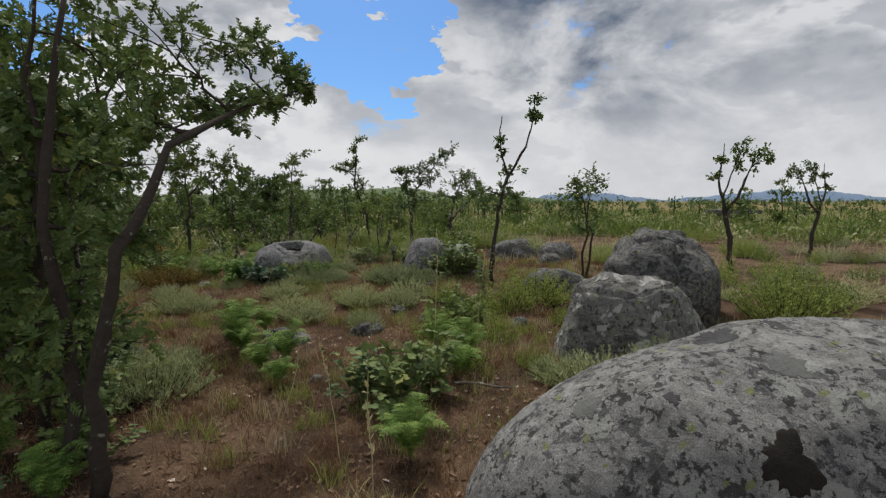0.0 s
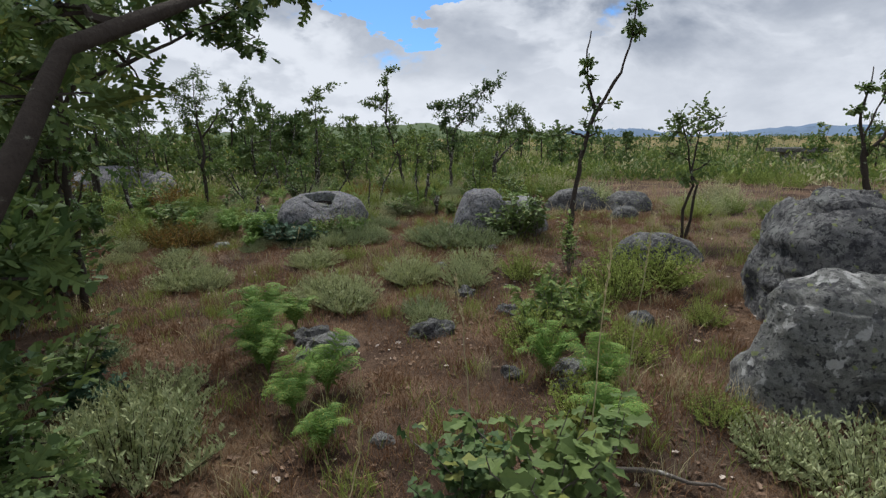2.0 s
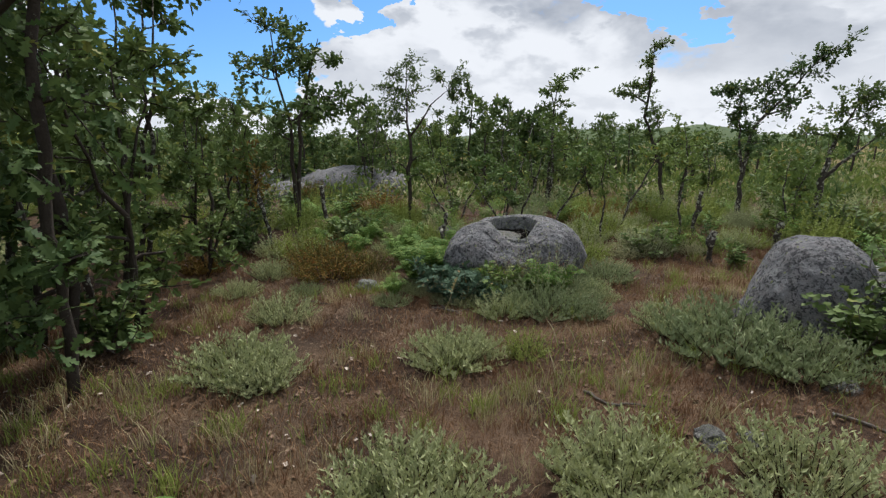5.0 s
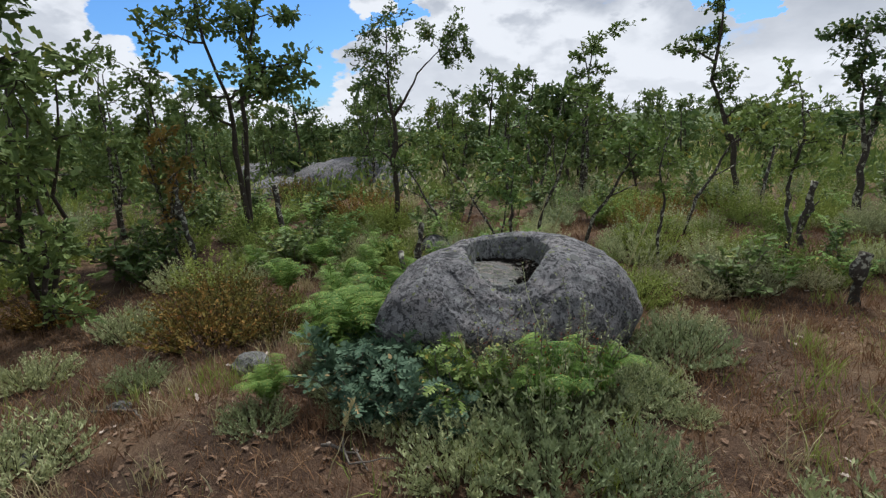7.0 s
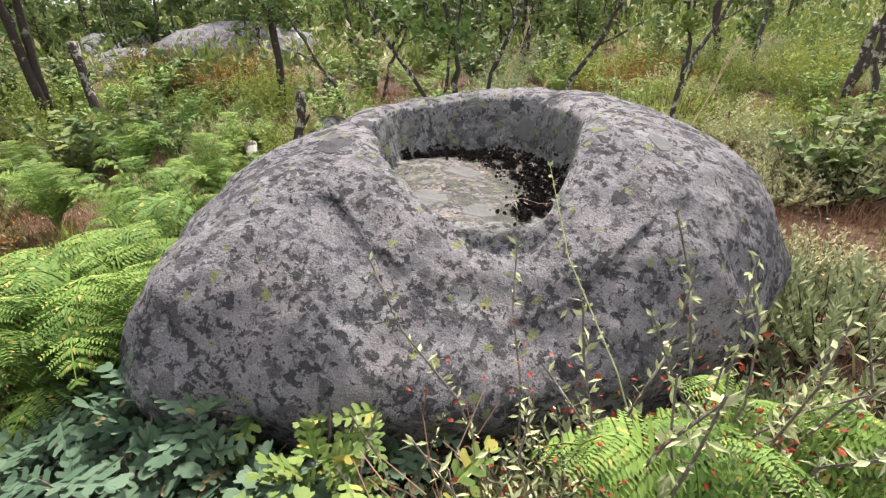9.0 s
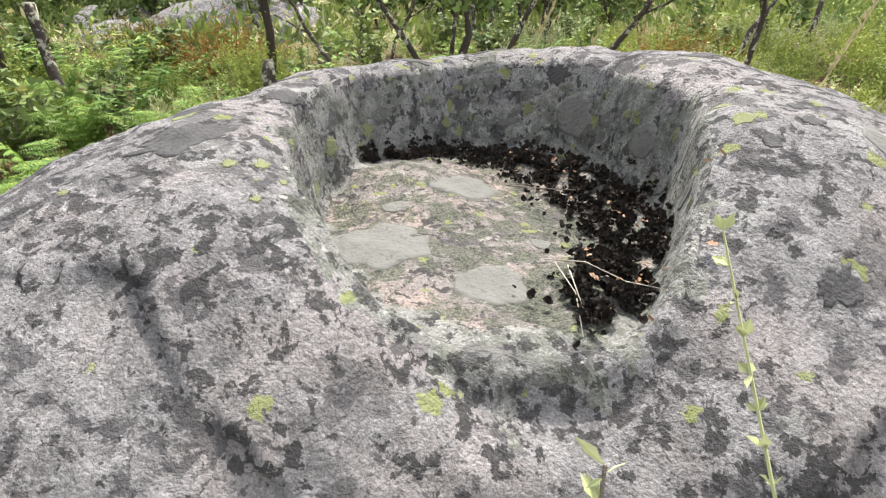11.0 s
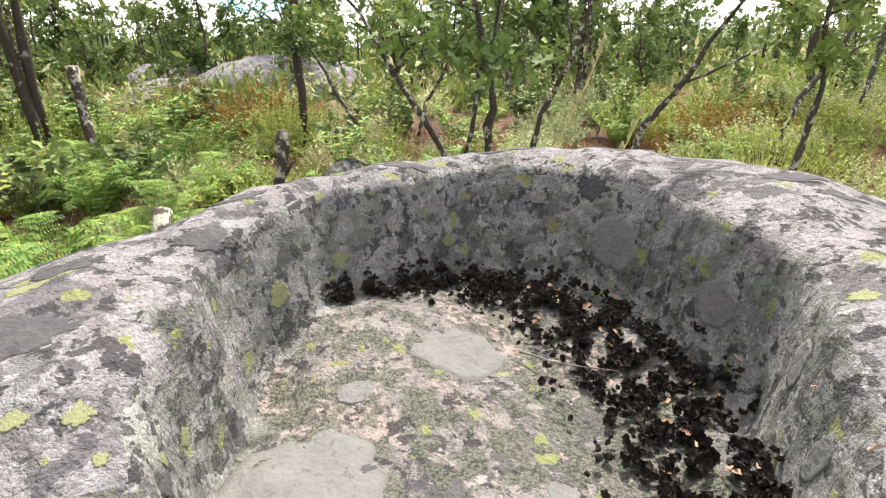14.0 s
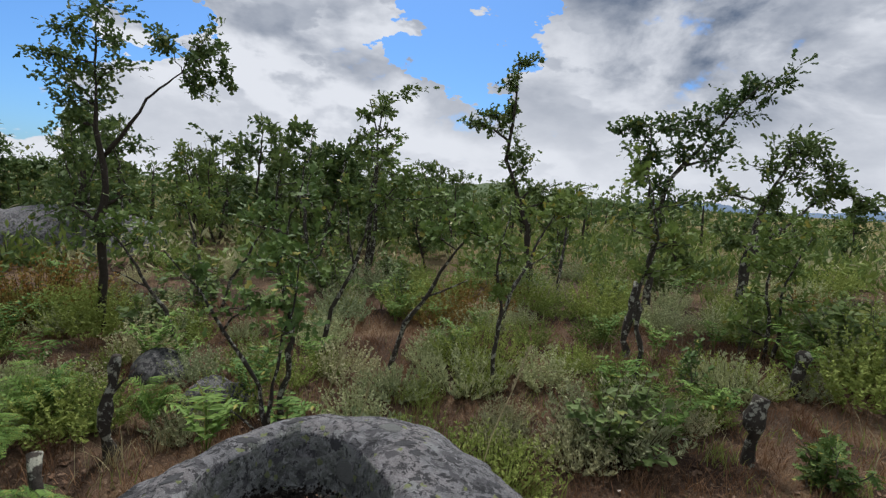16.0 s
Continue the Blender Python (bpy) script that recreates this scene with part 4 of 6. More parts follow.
C = oak_meshes(23, [((0, 0, 0, 0.075), (0.0, 0, 1.2, 0.065), (0.05, 0, 2.6, 0.05), (-0.1, 0, 4.2, 0.02), (0.0, 0, 5.0, 0.008)), ((0.05, 0, 2.8, 0.035), (0.7, 0.1, 3.7, 0.02), (1.3, 0.1, 4.1, 0.01))],
               [(0.0, 0, 5.0, 0.35), (-0.5, 0, 4.7, 0.35), (0.3, 0, 4.6, 0.36), (-0.9, 0, 4.3, 0.32), (-0.4, 0.1, 4.2, 0.38), (0.1, 0, 4.1, 0.36), (-0.7, 0, 3.8, 0.34), (-0.2, 0, 3.7, 0.35), (-0.6, 0.2, 3.4, 0.26), (1.2, 0, 4.6, 0.3), (1.6, 0, 4.3, 0.34), (1.9, 0, 4.5, 0.26), (1.5, 0, 3.95, 0.28), (2.1, 0, 4.1, 0.2), (0.4, 0.2, 2.3, 0.4), (-0.5, -0.2, 2.1, 0.4), (0.2, 0.1, 1.6, 0.3)],
               LEAF_MID, 0.10, 170, OAK_LEAF, BARK)
plant_oak(C, (-7.54, 15.06), "tall dark oak with one side limb hung with leaves", size=0.72)
D = random_oak(24, 3.5, 0.75, 0.5, 95, LEAF_MID, 0.11, OAK_LEAF, 2, 20)
plant_oak(D, (-9.2, 13.2), "bushy oak with a dense green crown", size=1.2)
# the thin trunks behind the bowl boulder
E1 = oak_meshes(31, [((0, 0, 0, 0.028), (0.02, 0, 0.5, 0.025), (-0.15, 0, 1.1, 0.019), (-0.6, 0, 1.7, 0.011), (-1.0, 0, 2.1, 0.005)), ((0.0, 0, 0.62, 0.019), (0.1, 0, 1.3, 0.012), (0.2, 0.1, 2.2, 0.004)), ((0, 0, 0.5, 0.012), (-0.35, 0, 0.75, 0.006))],
                [(-0.2, 0, 1.7, 0.25), (0.15, 0.1, 1.9, 0.25), (0.2, 0, 1.5, 0.2), (-0.7, 0, 2.0, 0.15), (0.0, 0.2, 2.2, 0.22)], LEAF_MID, 0.085, 70, OAK_LIGHT, BARK_LICHEN)
plant_oak(E1, (-4.1, 12.5), "thin crooked oak with dark bare forks behind the boulder", size=0.62)
E2 = oak_meshes(32, [((0, 0, 0, 0.031), (-0.05, 0, 0.5, 0.026), (0.05, 0, 1.0, 0.022), (-0.1, 0, 1.6, 0.014), (0.1, 0, 2.3, 0.005))],
                [(-0.1, 0, 1.9, 0.28), (0.1, 0.1, 2.2, 0.25), (0.25, 0, 1.7, 0.22), (-0.3, 0.1, 1.6, 0.22), (-0.1, 0, 1.3, 0.15)], LEAF_MID, 0.085, 85, OAK_LIGHT, BARK_LICHEN)
plant_oak(E2, (-4.2, 12.9), "slender oak with a pale lichen-crusted trunk", size=0.74)
plant_oak(E2, (-3.0, 14.18), "thin young oak with a small crown", 60, 0.7)
plant_oak(E2, (-1.85, 14.44), "slender oak with a dark forked crown and lichened trunk", 140, 0.86)
E3 = oak_meshes(33, [((0, 0, 0, 0.031), (0.1, 0, 0.6, 0.026), (0.35, 0, 1.1, 0.021), (0.5, 0, 1.7, 0.012), (0.9, 0, 2.2, 0.004)), ((0.35, 0, 1.1, 0.012), (0.2, 0.1, 1.8, 0.006))],
                [(0.9, 0, 2.15, 0.22), (0.6, 0.1, 2.0, 0.25), (0.3, 0, 1.9, 0.22), (1.1, 0, 1.9, 0.2), (0.5, 0, 2.4, 0.2)], LEAF_MID, 0.085, 85, OAK_LIGHT, BARK_LICHEN)
plant_oak(E3, (-4.75, 14.75), "leaning oak with pale lichen on its bent trunk", size=0.86)
E4 = oak_meshes(34, [((0, 0, 0, 0.025), (0.15, 0, 0.5, 0.022), (0.45, 0, 1.0, 0.014), (0.8, 0, 1.5, 0.005)), ((0.3, 0, 0.75, 0.012), (0.7, 0, 0.95, 0.006))],
                [(0.7, 0, 1.5, 0.22), (0.9, 0.1, 1.3, 0.2), (0.4, 0, 1.35, 0.2)], LEAF_MID, 0.085, 75, OAK_LIGHT, BARK_LICHEN)
for (x, y), turn, size in (((-4.0, 14.45), 0, 1.0), ((-3.1, 16.1), 40, 1.1), ((-2.3, 18.2), 80, 1.2), ((-6.9, 16.3), 10, 1.0), ((-7.2, 16.5), 150, 1.1), ((-6.2, 14.6), 200, 0.9)):
    plant_oak(E4, (x, y), "low bent oak with a lichened trunk", turn, size)


def stump(place, height, radius, lean, label):
    """A dead, broken trunk, crusted with lichen."""
    rng = np.random.default_rng(int(height * 1000))
    s = Soup()
    pts = crooked((0, 0, -0.05), (lean[0], lean[1], height), 9, 0.05, rng)
    tube(s, pts, radius * (1 + 0.28 * rng.normal(size=9)), 8)
    tube(s, crooked(pts[5], pts[5] + np.array([0.08, 0.03, 0.10]), 4, 0.02, rng), (0.02, 0.014, 0.01, 0.006), 5)
    ob = new("tree_stump", s.mesh("tree_stump", BARK_LICHEN, True))
    ob.matrix_world = pose(*place, lie(*place))
    tagged(ob, label, "tree stump", "dead stumps")


stump((-5.1, 12.6), 0.62, 0.036, (-0.03, 0.03), "upright broken trunk crusted with pale lichen")
stump((-4.1, 11.5), 0.52, 0.026, (-0.62, 0.26), "leaning broken trunk with dark bark and lichen")
stump((-0.5, 14.7), 0.42, 0.045, (0.05, 0.02), "short lichened dead trunk in low scrub")
stump((-1.31, 13.48), 0.45, 0.045, (0.03, 0.0), "low lichened stump in low scrub")
stump((-8.3, 13.25), 0.95, 0.04, (-0.3, 0.1), "leaning dead trunk with pale lichen")
stump((-8.4, 11.8), 1.25, 0.035, (-0.45, 0.1), "tall leaning dead stem with white lichen")
stump((-1.72, 15.6), 0.8, 0.04, (0.08, 0.05), "broken dead trunk with pale lichen")

# woodland of young oaks
WOOD = [random_oak(40 + i, 2.2 + 0.22 * i, 0.55 + 0.05 * (i % 3), 0.22, 66, LEAF_LOW, 0.115, OAK_LIGHT if i in (1, 4) else OAK_LEAF, 1 + i % 3, 17 + i % 4, False) for i in range(8)]
FAR_WOOD = [random_oak(50 + i, 2.2 + 0.25 * i, 0.6, 0.2, 56, LEAF_FAR, 0.165, OAK_LIGHT if i == 1 else OAK_LEAF, 1 + i % 2, 17, False) for i in range(6)]
rng = np.random.default_rng(5)


def clear_of(x, y):
    """True where no tree stands: the path, the clearing and the open moor."""
    if x > -4.3 and y < 15.5:
        return True
    if -6.8 < x and y < 12.6 or -8.2 < x < -1 and y < 17.6:
        return True
    if y < 4:
        return x > -3.6
    if y < 19.8 and abs((x + 3.2) * 0.69 + (y - 10.3) * 0.72) < 1.7:
        return True
    return x > 0.5 and rng.random() < 0.78


taken = [(-7.54, 15.06), (-9.2, 13.2), (-3.2, 19.0), (-1.1, 17.6), (0.3, 17.9)]
count = 0
for _ in range(4000):
    if count >= 120:
        break
    r, a = 4 + 30 * rng.random() ** 0.8, radians(rng.uniform(-88, 40))
    x, y = -1.5 + r * math.sin(a), 3 + r * math.cos(a)
    if clear_of(x, y) or any((x - p) ** 2 + (y - q) ** 2 < (0.9 if y < 20 else 1.4) for p, q in taken):
        continue
    if x > -3.5 and y < 24 and rng.random() < 0.6:
        continue
    taken.append((x, y))
    near_centre = x > -5
    k = int(rng.integers(0, 5 if near_centre else 8))
    plant_oak(WOOD[k] if y < 22 and x > -16 else FAR_WOOD[k % 6], (x, y), DARK_LABEL, rng.uniform(0, 360), rng.uniform(0.6, 0.85) if near_centre else rng.uniform(0.75, 1.1))
    count += 1
for i in range(64):
    a, r = radians(rng.uniform(-62, -18)), rng.uniform(18.5, 27)
    x, y = -0.5 + r * math.sin(a), 3 + r * math.cos(a)
    if y > 17.6 and not (y < 20.2 and abs((x + 3.2) * 0.69 + (y - 10.3) * 0.72) < 1.7) and all((x - p) ** 2 + (y - q) ** 2 > 0.8 for p, q in taken):
        taken.append((x, y))
        plant_oak(FAR_WOOD[2 + i % 4], (x, y), DARK_LABEL, rng.uniform(0, 360), rng.uniform(0.9, 1.15))


# ---- shrubs, ferns and sprouts ----
def subshrub(seed, wide, tall, stems, leaf_mat, leaf=0.022, spread_out=0.5, stem_mat=None, per=16, shape=LEAF_SLIM, upright=0.8, whole=False):
    """A dome of thin upright stems set with small leaves."""
    rng = np.random.default_rng(seed)
    wood, foliage = Soup(), Soup()
    for _ in range(stems):
        a, r = rng.uniform(0, 6.283), wide * 0.5 * math.sqrt(rng.random())
        base = np.array([r * math.cos(a) * 0.55, r * math.sin(a) * 0.55, 0.0])
        h = tall * (1 - 0.55 * (r / (wide * 0.5)) ** 2) * rng.uniform(0.65, 1.12)
        tip = np.array([r * math.cos(a) * (1 + spread_out * 0.3), r * math.sin(a) * (1 + spread_out * 0.3), h])
        line = crooked(base, tip, 5, 0.06 * tall, rng)
        tube(wood, line[:4:3], (0.003, 0.0015), 3)
        k = rng.uniform(0.08, 1.0, per) ** 0.9
        at = np.stack([np.interp(k, np.linspace(0, 1, 5), line[:, i]) for i in range(3)], 1)
        out = rng.normal(size=(per, 3)) * np.array([0.8, 0.8, 0.35]) + np.array([0, 0, upright]) + (tip - base) * 0.8
        foliage.scatter(*shape, at, frames_for(out, rng), leaf * rng.uniform(0.6, 1.5, per) * (1.25 - 0.5 * k))
    if whole:
        return (foliage.mesh("foliage", leaf_mat),)
    return foliage.mesh("foliage", leaf_mat), wood.mesh("woody_base", stem_mat or leaf_mat)


def plant(meshes, x, y, name, label, category, group="", turn=0.0, size=1.0, names=("foliage", "woody_base"), z=None):
    ob = thing(name, (x, y, (lie(x, y) - 0.015) if z is None else z), label, category, group, turn=turn, size=size)
    for k, me in zip(names, meshes):
        sub = part(k, me, ob)
        if k == "woody_base":
            tagged(sub, kind="stuff")
    return ob


GREY = [subshrub(60 + i, 0.8, 0.25 + 0.035 * i, 125, SAGE, 0.036, 0.32, DARK_STEM, per=28, upright=1.3) for i in range(4)]
PALE = [subshrub(70 + i, 0.8, 0.40, 125, SAGE_PALE, 0.036, 0.45, DARK_STEM, per=28) for i in range(2)]
BROOM = [subshrub(80 + i, 0.85, 0.42 + 0.06 * i, 120, SAGE_GREEN, 0.034, 0.5, DARK_STEM, per=28, upright=0.5) for i in range(3)]
HEATH = [subshrub(90 + i, 1.1, 0.55, 140, HEATHER, 0.030, 0.6, DARK_STEM, per=28, shape=LEAF_FAR, upright=0.4) for i in range(2)]
FAR_SHRUB = [[subshrub(200 + 3 * i + j, wd, tl, 90, mt, 0.029, 0.6, per=34, shape=LEAF_FAR, upright=0.35, whole=True) for j in range(2)] for i, (wd, tl, mt) in enumerate(((0.85, 0.6, SAGE_GREEN), (0.8, 0.5, SAGE), (0.8, 0.5, SAGE_PALE), (1.1, 0.55, HEATHER)))]
GREY_L, PALE_L, BROOM_L, HEATH_L = ("grey-green low shrub with small upright stems", "pale dry-tipped grey-green shrub in bloomless state",
                                    "bright green broom-like low shrub", "orange-brown heather bush on the heath")

rng = np.random.default_rng(8)
SHRUBS = {
    "grey": ((-3.29, 10.53, 0.55), (-3.1, 10.66, 0.6), (-2.9, 10.69, 0.6), (-2.51, 11.13, 0.55), (-2.38, 11.01, 0.6), (-2.56, 10.89, 0.5), (-7.0, 11.5, 0.8), (-6.3, 12.9, 0.9), (-7.9, 12.4, 0.8), (-6.0, 12.2, 0.6), (-4.81, 8.84, 0.75), (-3.82, 7.8, 0.65), (-2.8, 8.78, 0.85), (-2.27, 7.34, 0.75), (-1.32, 7.91, 0.85), (-0.56, 8.23, 0.8),
             (-0.93, 9.98, 1.3), (-0.45, 9.8, 0.95), (-1.35, 10.2, 0.8), (-2.75, 10.55, 0.9), (-3.1, 10.35, 0.7), (-2.33, 11.75, 0.8),
             (1.25, 3.95, 0.85), (1.75, 3.75, 1.0), (2.3, 3.95, 1.05), (2.75, 4.25, 0.9), (1.0, 4.2, 0.6), (-0.97, 6.29, 0.5),
             (-1.3, 7.83, 0.8), (-2.03, 7.1, 0.95), (-1.87, 6.8, 0.7), (-0.66, 7.62, 0.7), (-3.75, 5.56, 0.7), (-3.87, 7.68, 0.5)),
    "grey2": ((-2.78, 8.9, 0.6), (-4.1, 9.73, 0.45), (-5.32, 9.66, 0.45), (-6.4, 10.1, 0.7), (-4.16, 7.84, 0.95), (-2.1, 10.95, 0.3),
              (-3.25, 14.27, 0.9), (-0.99, 14.69, 0.8), (-3.78, 14.01, 0.7), (-2.74, 4.8, 0.9), (-1.06, 6.65, 0.5), (-2.45, 4.15, 1.0), (-2.7, 4.4, 0.9),
              (-2.55, 10.15, 0.8), (-2.9, 9.95, 0.65), (-2.2, 10.3, 0.6), (-3.45, 10.15, 0.5), (-6.1, 9.3, 0.6), (3.6, 5.0, 0.8)),
    "pale": ((-2.12, 13.5, 0.95), (-2.4, 13.25, 0.6), (-4.92, 12.95, 0.5), (-1.6, 13.9, 0.5), (-2.9, 13.3, 0.45), (-2.35, 12.2, 0.5)),
    "broom": ((0.11, 4.58, 0.6), (0.59, 5.51, 0.55), (-0.05, 5.75, 0.6), (1.36, 7.43, 1.1), (0.9, 7.0, 0.8), (4.0, 5.85, 1.1), (4.6, 6.4, 1.1),
              (0.04, 7.82, 0.6), (-2.33, 9.14, 0.4), (-2.87, 12.87, 0.7), (1.5, 6.2, 0.4), (0.84, 4.58, 0.35), (0.5, 6.6, 0.6), (-3.1, 14.7, 0.9), (-1.9, 14.2, 0.8), (-3.3, 12.7, 0.8)),
    "heath": ((-6.35, 10.9, 1.0), (-5.65, 10.4, 1.15), (-5.3, 10.75, 0.8), (-8.8, 15.4, 1.7), (-8.1, 15.5, 1.1), (-8.6, 14.8, 1.0), (-7.6, 9.9, 0.9), (-12.6, 17.2, 1.5), (-13.5, 17.6, 1.4)),
}
for kind, pool, label, group in (("grey", GREY, GREY_L, "grey-green shrubs"), ("grey2", GREY, GREY_L, "grey-green shrubs"), ("pale", PALE, PALE_L, "pale shrubs"),
                                 ("broom", BROOM, BROOM_L, "broom shrubs"), ("heath", HEATH, HEATH_L, "heather bushes")):
    for i, (x, y, wd) in enumerate(SHRUBS[kind]):
        plant(pool[i % len(pool)], x, y, "heather_bush" if kind == "heath" else "shrub", label, "shrub", group, rng.uniform(0, 360), wd / (1.1 if kind == "heath" else 0.8))
# scrub beyond the clearing
for _ in range(1000):
    r, a = 12.8 + 9 * rng.random(), radians(rng.uniform(-58, 48))
    x, y = r * math.sin(a), r * math.cos(a)
    if -7 < x < 1.5 and y < 12.4 or x > -2.6 and x < 1 and y < 14.4 or (x + 3.4) ** 2 + (y - 11.3) ** 2 < 2 or noise.noise((x * 0.45, y * 0.45, 11.0)) < -0.12 or rng.random() < 0.84:
        continue
    q = rng.random()
    k, label, group = (0, BROOM_L, "broom shrubs") if q < 0.5 else (1, GREY_L, "grey-green shrubs") if q < 0.75 else (2, PALE_L, "pale shrubs") if q < 0.94 else (3, HEATH_L, "heather bushes")
    pool = (BROOM, GREY, PALE, HEATH)[k] if r < 14.3 and -7 < x < 1 else FAR_SHRUB[k]
    plant(pool[rng.integers(2)], x, y, "heather_bush" if k == 3 else "shrub", label, "shrub", group, rng.uniform(0, 360), rng.uniform(0.7, 1.3))


for i in range(48):
    x, y = rng.uniform(-8.5, 0.5), rng.uniform(12.7, 17.5)
    if (x + 3.4) ** 2 + (y - 11.3) ** 2 < 2.2 or x > -2.6 and y < 14.4 and rng.random() < 0.8:
        continue
    k = (0, 0, 1, 2, 0, 1)[i % 6]
    plant(FAR_SHRUB[k][i % 2], x, y, "shrub", (BROOM_L, GREY_L, PALE_L)[k], "shrub", ("broom shrubs", "grey-green shrubs", "pale shrubs")[k], rng.uniform(0, 360), rng.uniform(0.4, 0.85))


for i in range(48):
    x, y = rng.uniform(-9.5, 1.5), rng.uniform(12.9, 20.0)
    if (x + 3.4) ** 2 + (y - 11.3) ** 2 < 3.0 or x > -2.6 and y < 14.8:
        continue
    k = (0, 1, 0, 3, 2, 0)[i % 6]
    if k == 3 and y < 15:
        k = 0
    plant(FAR_SHRUB[k][i % 2], x, y, "heather_bush" if k == 3 else "shrub", (BROOM_L, GREY_L, PALE_L, HEATH_L)[k], "shrub", ("broom shrubs", "grey-green shrubs", "pale shrubs", "heather bushes")[k], rng.uniform(0, 360), rng.uniform(0.45, 0.9))
# the open heath beside the boulders
for i in range(70):
    x, y = rng.uniform(3.4, 10.5), rng.uniform(4.6, 14.0)
    if noise.noise((x * 0.5, y * 0.5, 31.0)) < -0.05:
        continue
    k = (1, 0, 2, 0, 1)[i % 5]
    plant(FAR_SHRUB[k][i % 2], x, y, "shrub", (BROOM_L, GREY_L, PALE_L)[k], "shrub", ("broom shrubs", "grey-green shrubs", "pale shrubs")[k], rng.uniform(0, 360), rng.uniform(0.45, 0.95))


def far_scrub(name, mat, n, seed, label):
    """Bushes too far off to tell apart."""
    r2 = np.random.default_rng(seed)
    s = Soup()
    for _ in range(n):
        r, a = 21 + 70 * r2.random() ** 1.5, radians(r2.uniform(-80, 62))
        x, y = r * math.sin(a), r * math.cos(a)
        m, wd = 60, r2.uniform(0.5, 1.3)
        at = np.array([x, y, lie(x, y)]) + r2.normal(size=(m, 3)) * np.array([0.38, 0.38, 0.0]) * wd
        at[:, 2] += np.abs(r2.normal(size=m)) * 0.28 * wd
        s.scatter(*LEAF_SLIM, at, frames_for(r2.normal(size=(m, 3)) * 0.6 + np.array([0, 0, 0.7]), r2), 0.22 * r2.uniform(0.6, 1.4, m))
    tagged(new(name, s.mesh(name, mat)), label, "scrub", kind="stuff")


far_scrub("far_dark_scrub", OAK_LEAF, 700, 33, "dark green low oak scrub on the far heath")
far_scrub("far_scrub", SAGE_GREEN, 800, 31, "green low scrub on the far heath")
far_scrub("far_pale_scrub", SAGE_PALE, 220, 32, "pale grey-green scrub on the far heath")


def fern_meshes(seed, fronds, length, fine=True, rise=0.92):
    """Bracken: arching fronds, twice divided."""
    rng = np.random.default_rng(seed)
    made, stalks, blades = [], Soup(), Soup()
    for i in range(fronds):
        if fine and i:
            made.append(two_of("frond", blades, FERN, stalks, FERN))
            stalks, blades = Soup(), Soup()
        a, ln = i / fronds * 6.283 + rng.normal() * 0.35, length * rng.uniform(0.75, 1.15)
        way = np.array([math.cos(a), math.sin(a), 0])
        t = np.linspace(0, 1, 16)
        bow = rng.uniform(0.42, 0.8)
        line = way[None] * (t ** 1.25 * ln * bow)[:, None] + np.array([0, 0, 1.0])[None] * (np.sin(t * 2.1) * ln * rise * rng.uniform(0.75, 1.1))[:, None]
        tube(stalks, line, np.linspace(0.004, 0.0012, 16), 3)
        side = np.array([-way[1], way[0], 0.0])
        n = 12 if fine else 9
        for k in np.linspace(0.22, 0.99, n):
            at = np.array([np.interp(k, t, line[:, j]) for j in range(3)])
            fwd = np.array([np.interp(min(1, k + 0.05), t, line[:, j]) for j in range(3)]) - np.array([np.interp(k - 0.05, t, line[:, j]) for j in range(3)])
            fwd /= np.linalg.norm(fwd)
            pl = ln * 0.34 * (1 - k) ** 0.75 * (1.0 if k > 0.35 else 0.85) + 0.012
            for sg in (-1, 1):
                d = side * sg + fwd * 0.45 + np.array([0, 0, -0.12 + 0.1 * rng.normal()])
                d /= np.linalg.norm(d)
                if fine:
                    m = 9
                    u = np.linspace(0.08, 1.0, m)
                    spine = at[None] + d[None] * (u * pl)[:, None] + np.array([0, 0, -0.12])[None] * (u ** 2 * pl)[:, None]
                    across = fwd - d * np.dot(fwd, d)
                    across /= np.linalg.norm(across)
                    for s2 in (-1, 1):
                        out = np.repeat((across * s2 + d * 0.5)[None], m, 0) + rng.normal(size=(m, 3)) * 0.08
                        x = np.cross(out, np.array([0, 0, 1.0]))
                        ax = np.stack([x / np.linalg.norm(x, axis=1)[:, None], out / np.linalg.norm(out, axis=1)[:, None], np.repeat([[0, 0, 1.0]], m, 0)], 2)
                        blades.scatter(*LEAF_FERN, spine, ax, pl * 0.26 * (1 - u * 0.75) + 0.006)
                else:
                    v = np.array([(-0.16, 0.35, 0.02), (0, 0, 0), (0.16, 0.35, 0.02), (0, 1, -0.1)])
                    blades.scatter(v, np.array([(0, 1, 3), (1, 2, 3)]), at[None], frames_for(d[None], rng, 0.8), [pl])
    return made + [two_of("frond" if fine else "foliage", blades, FERN, stalks, FERN)]


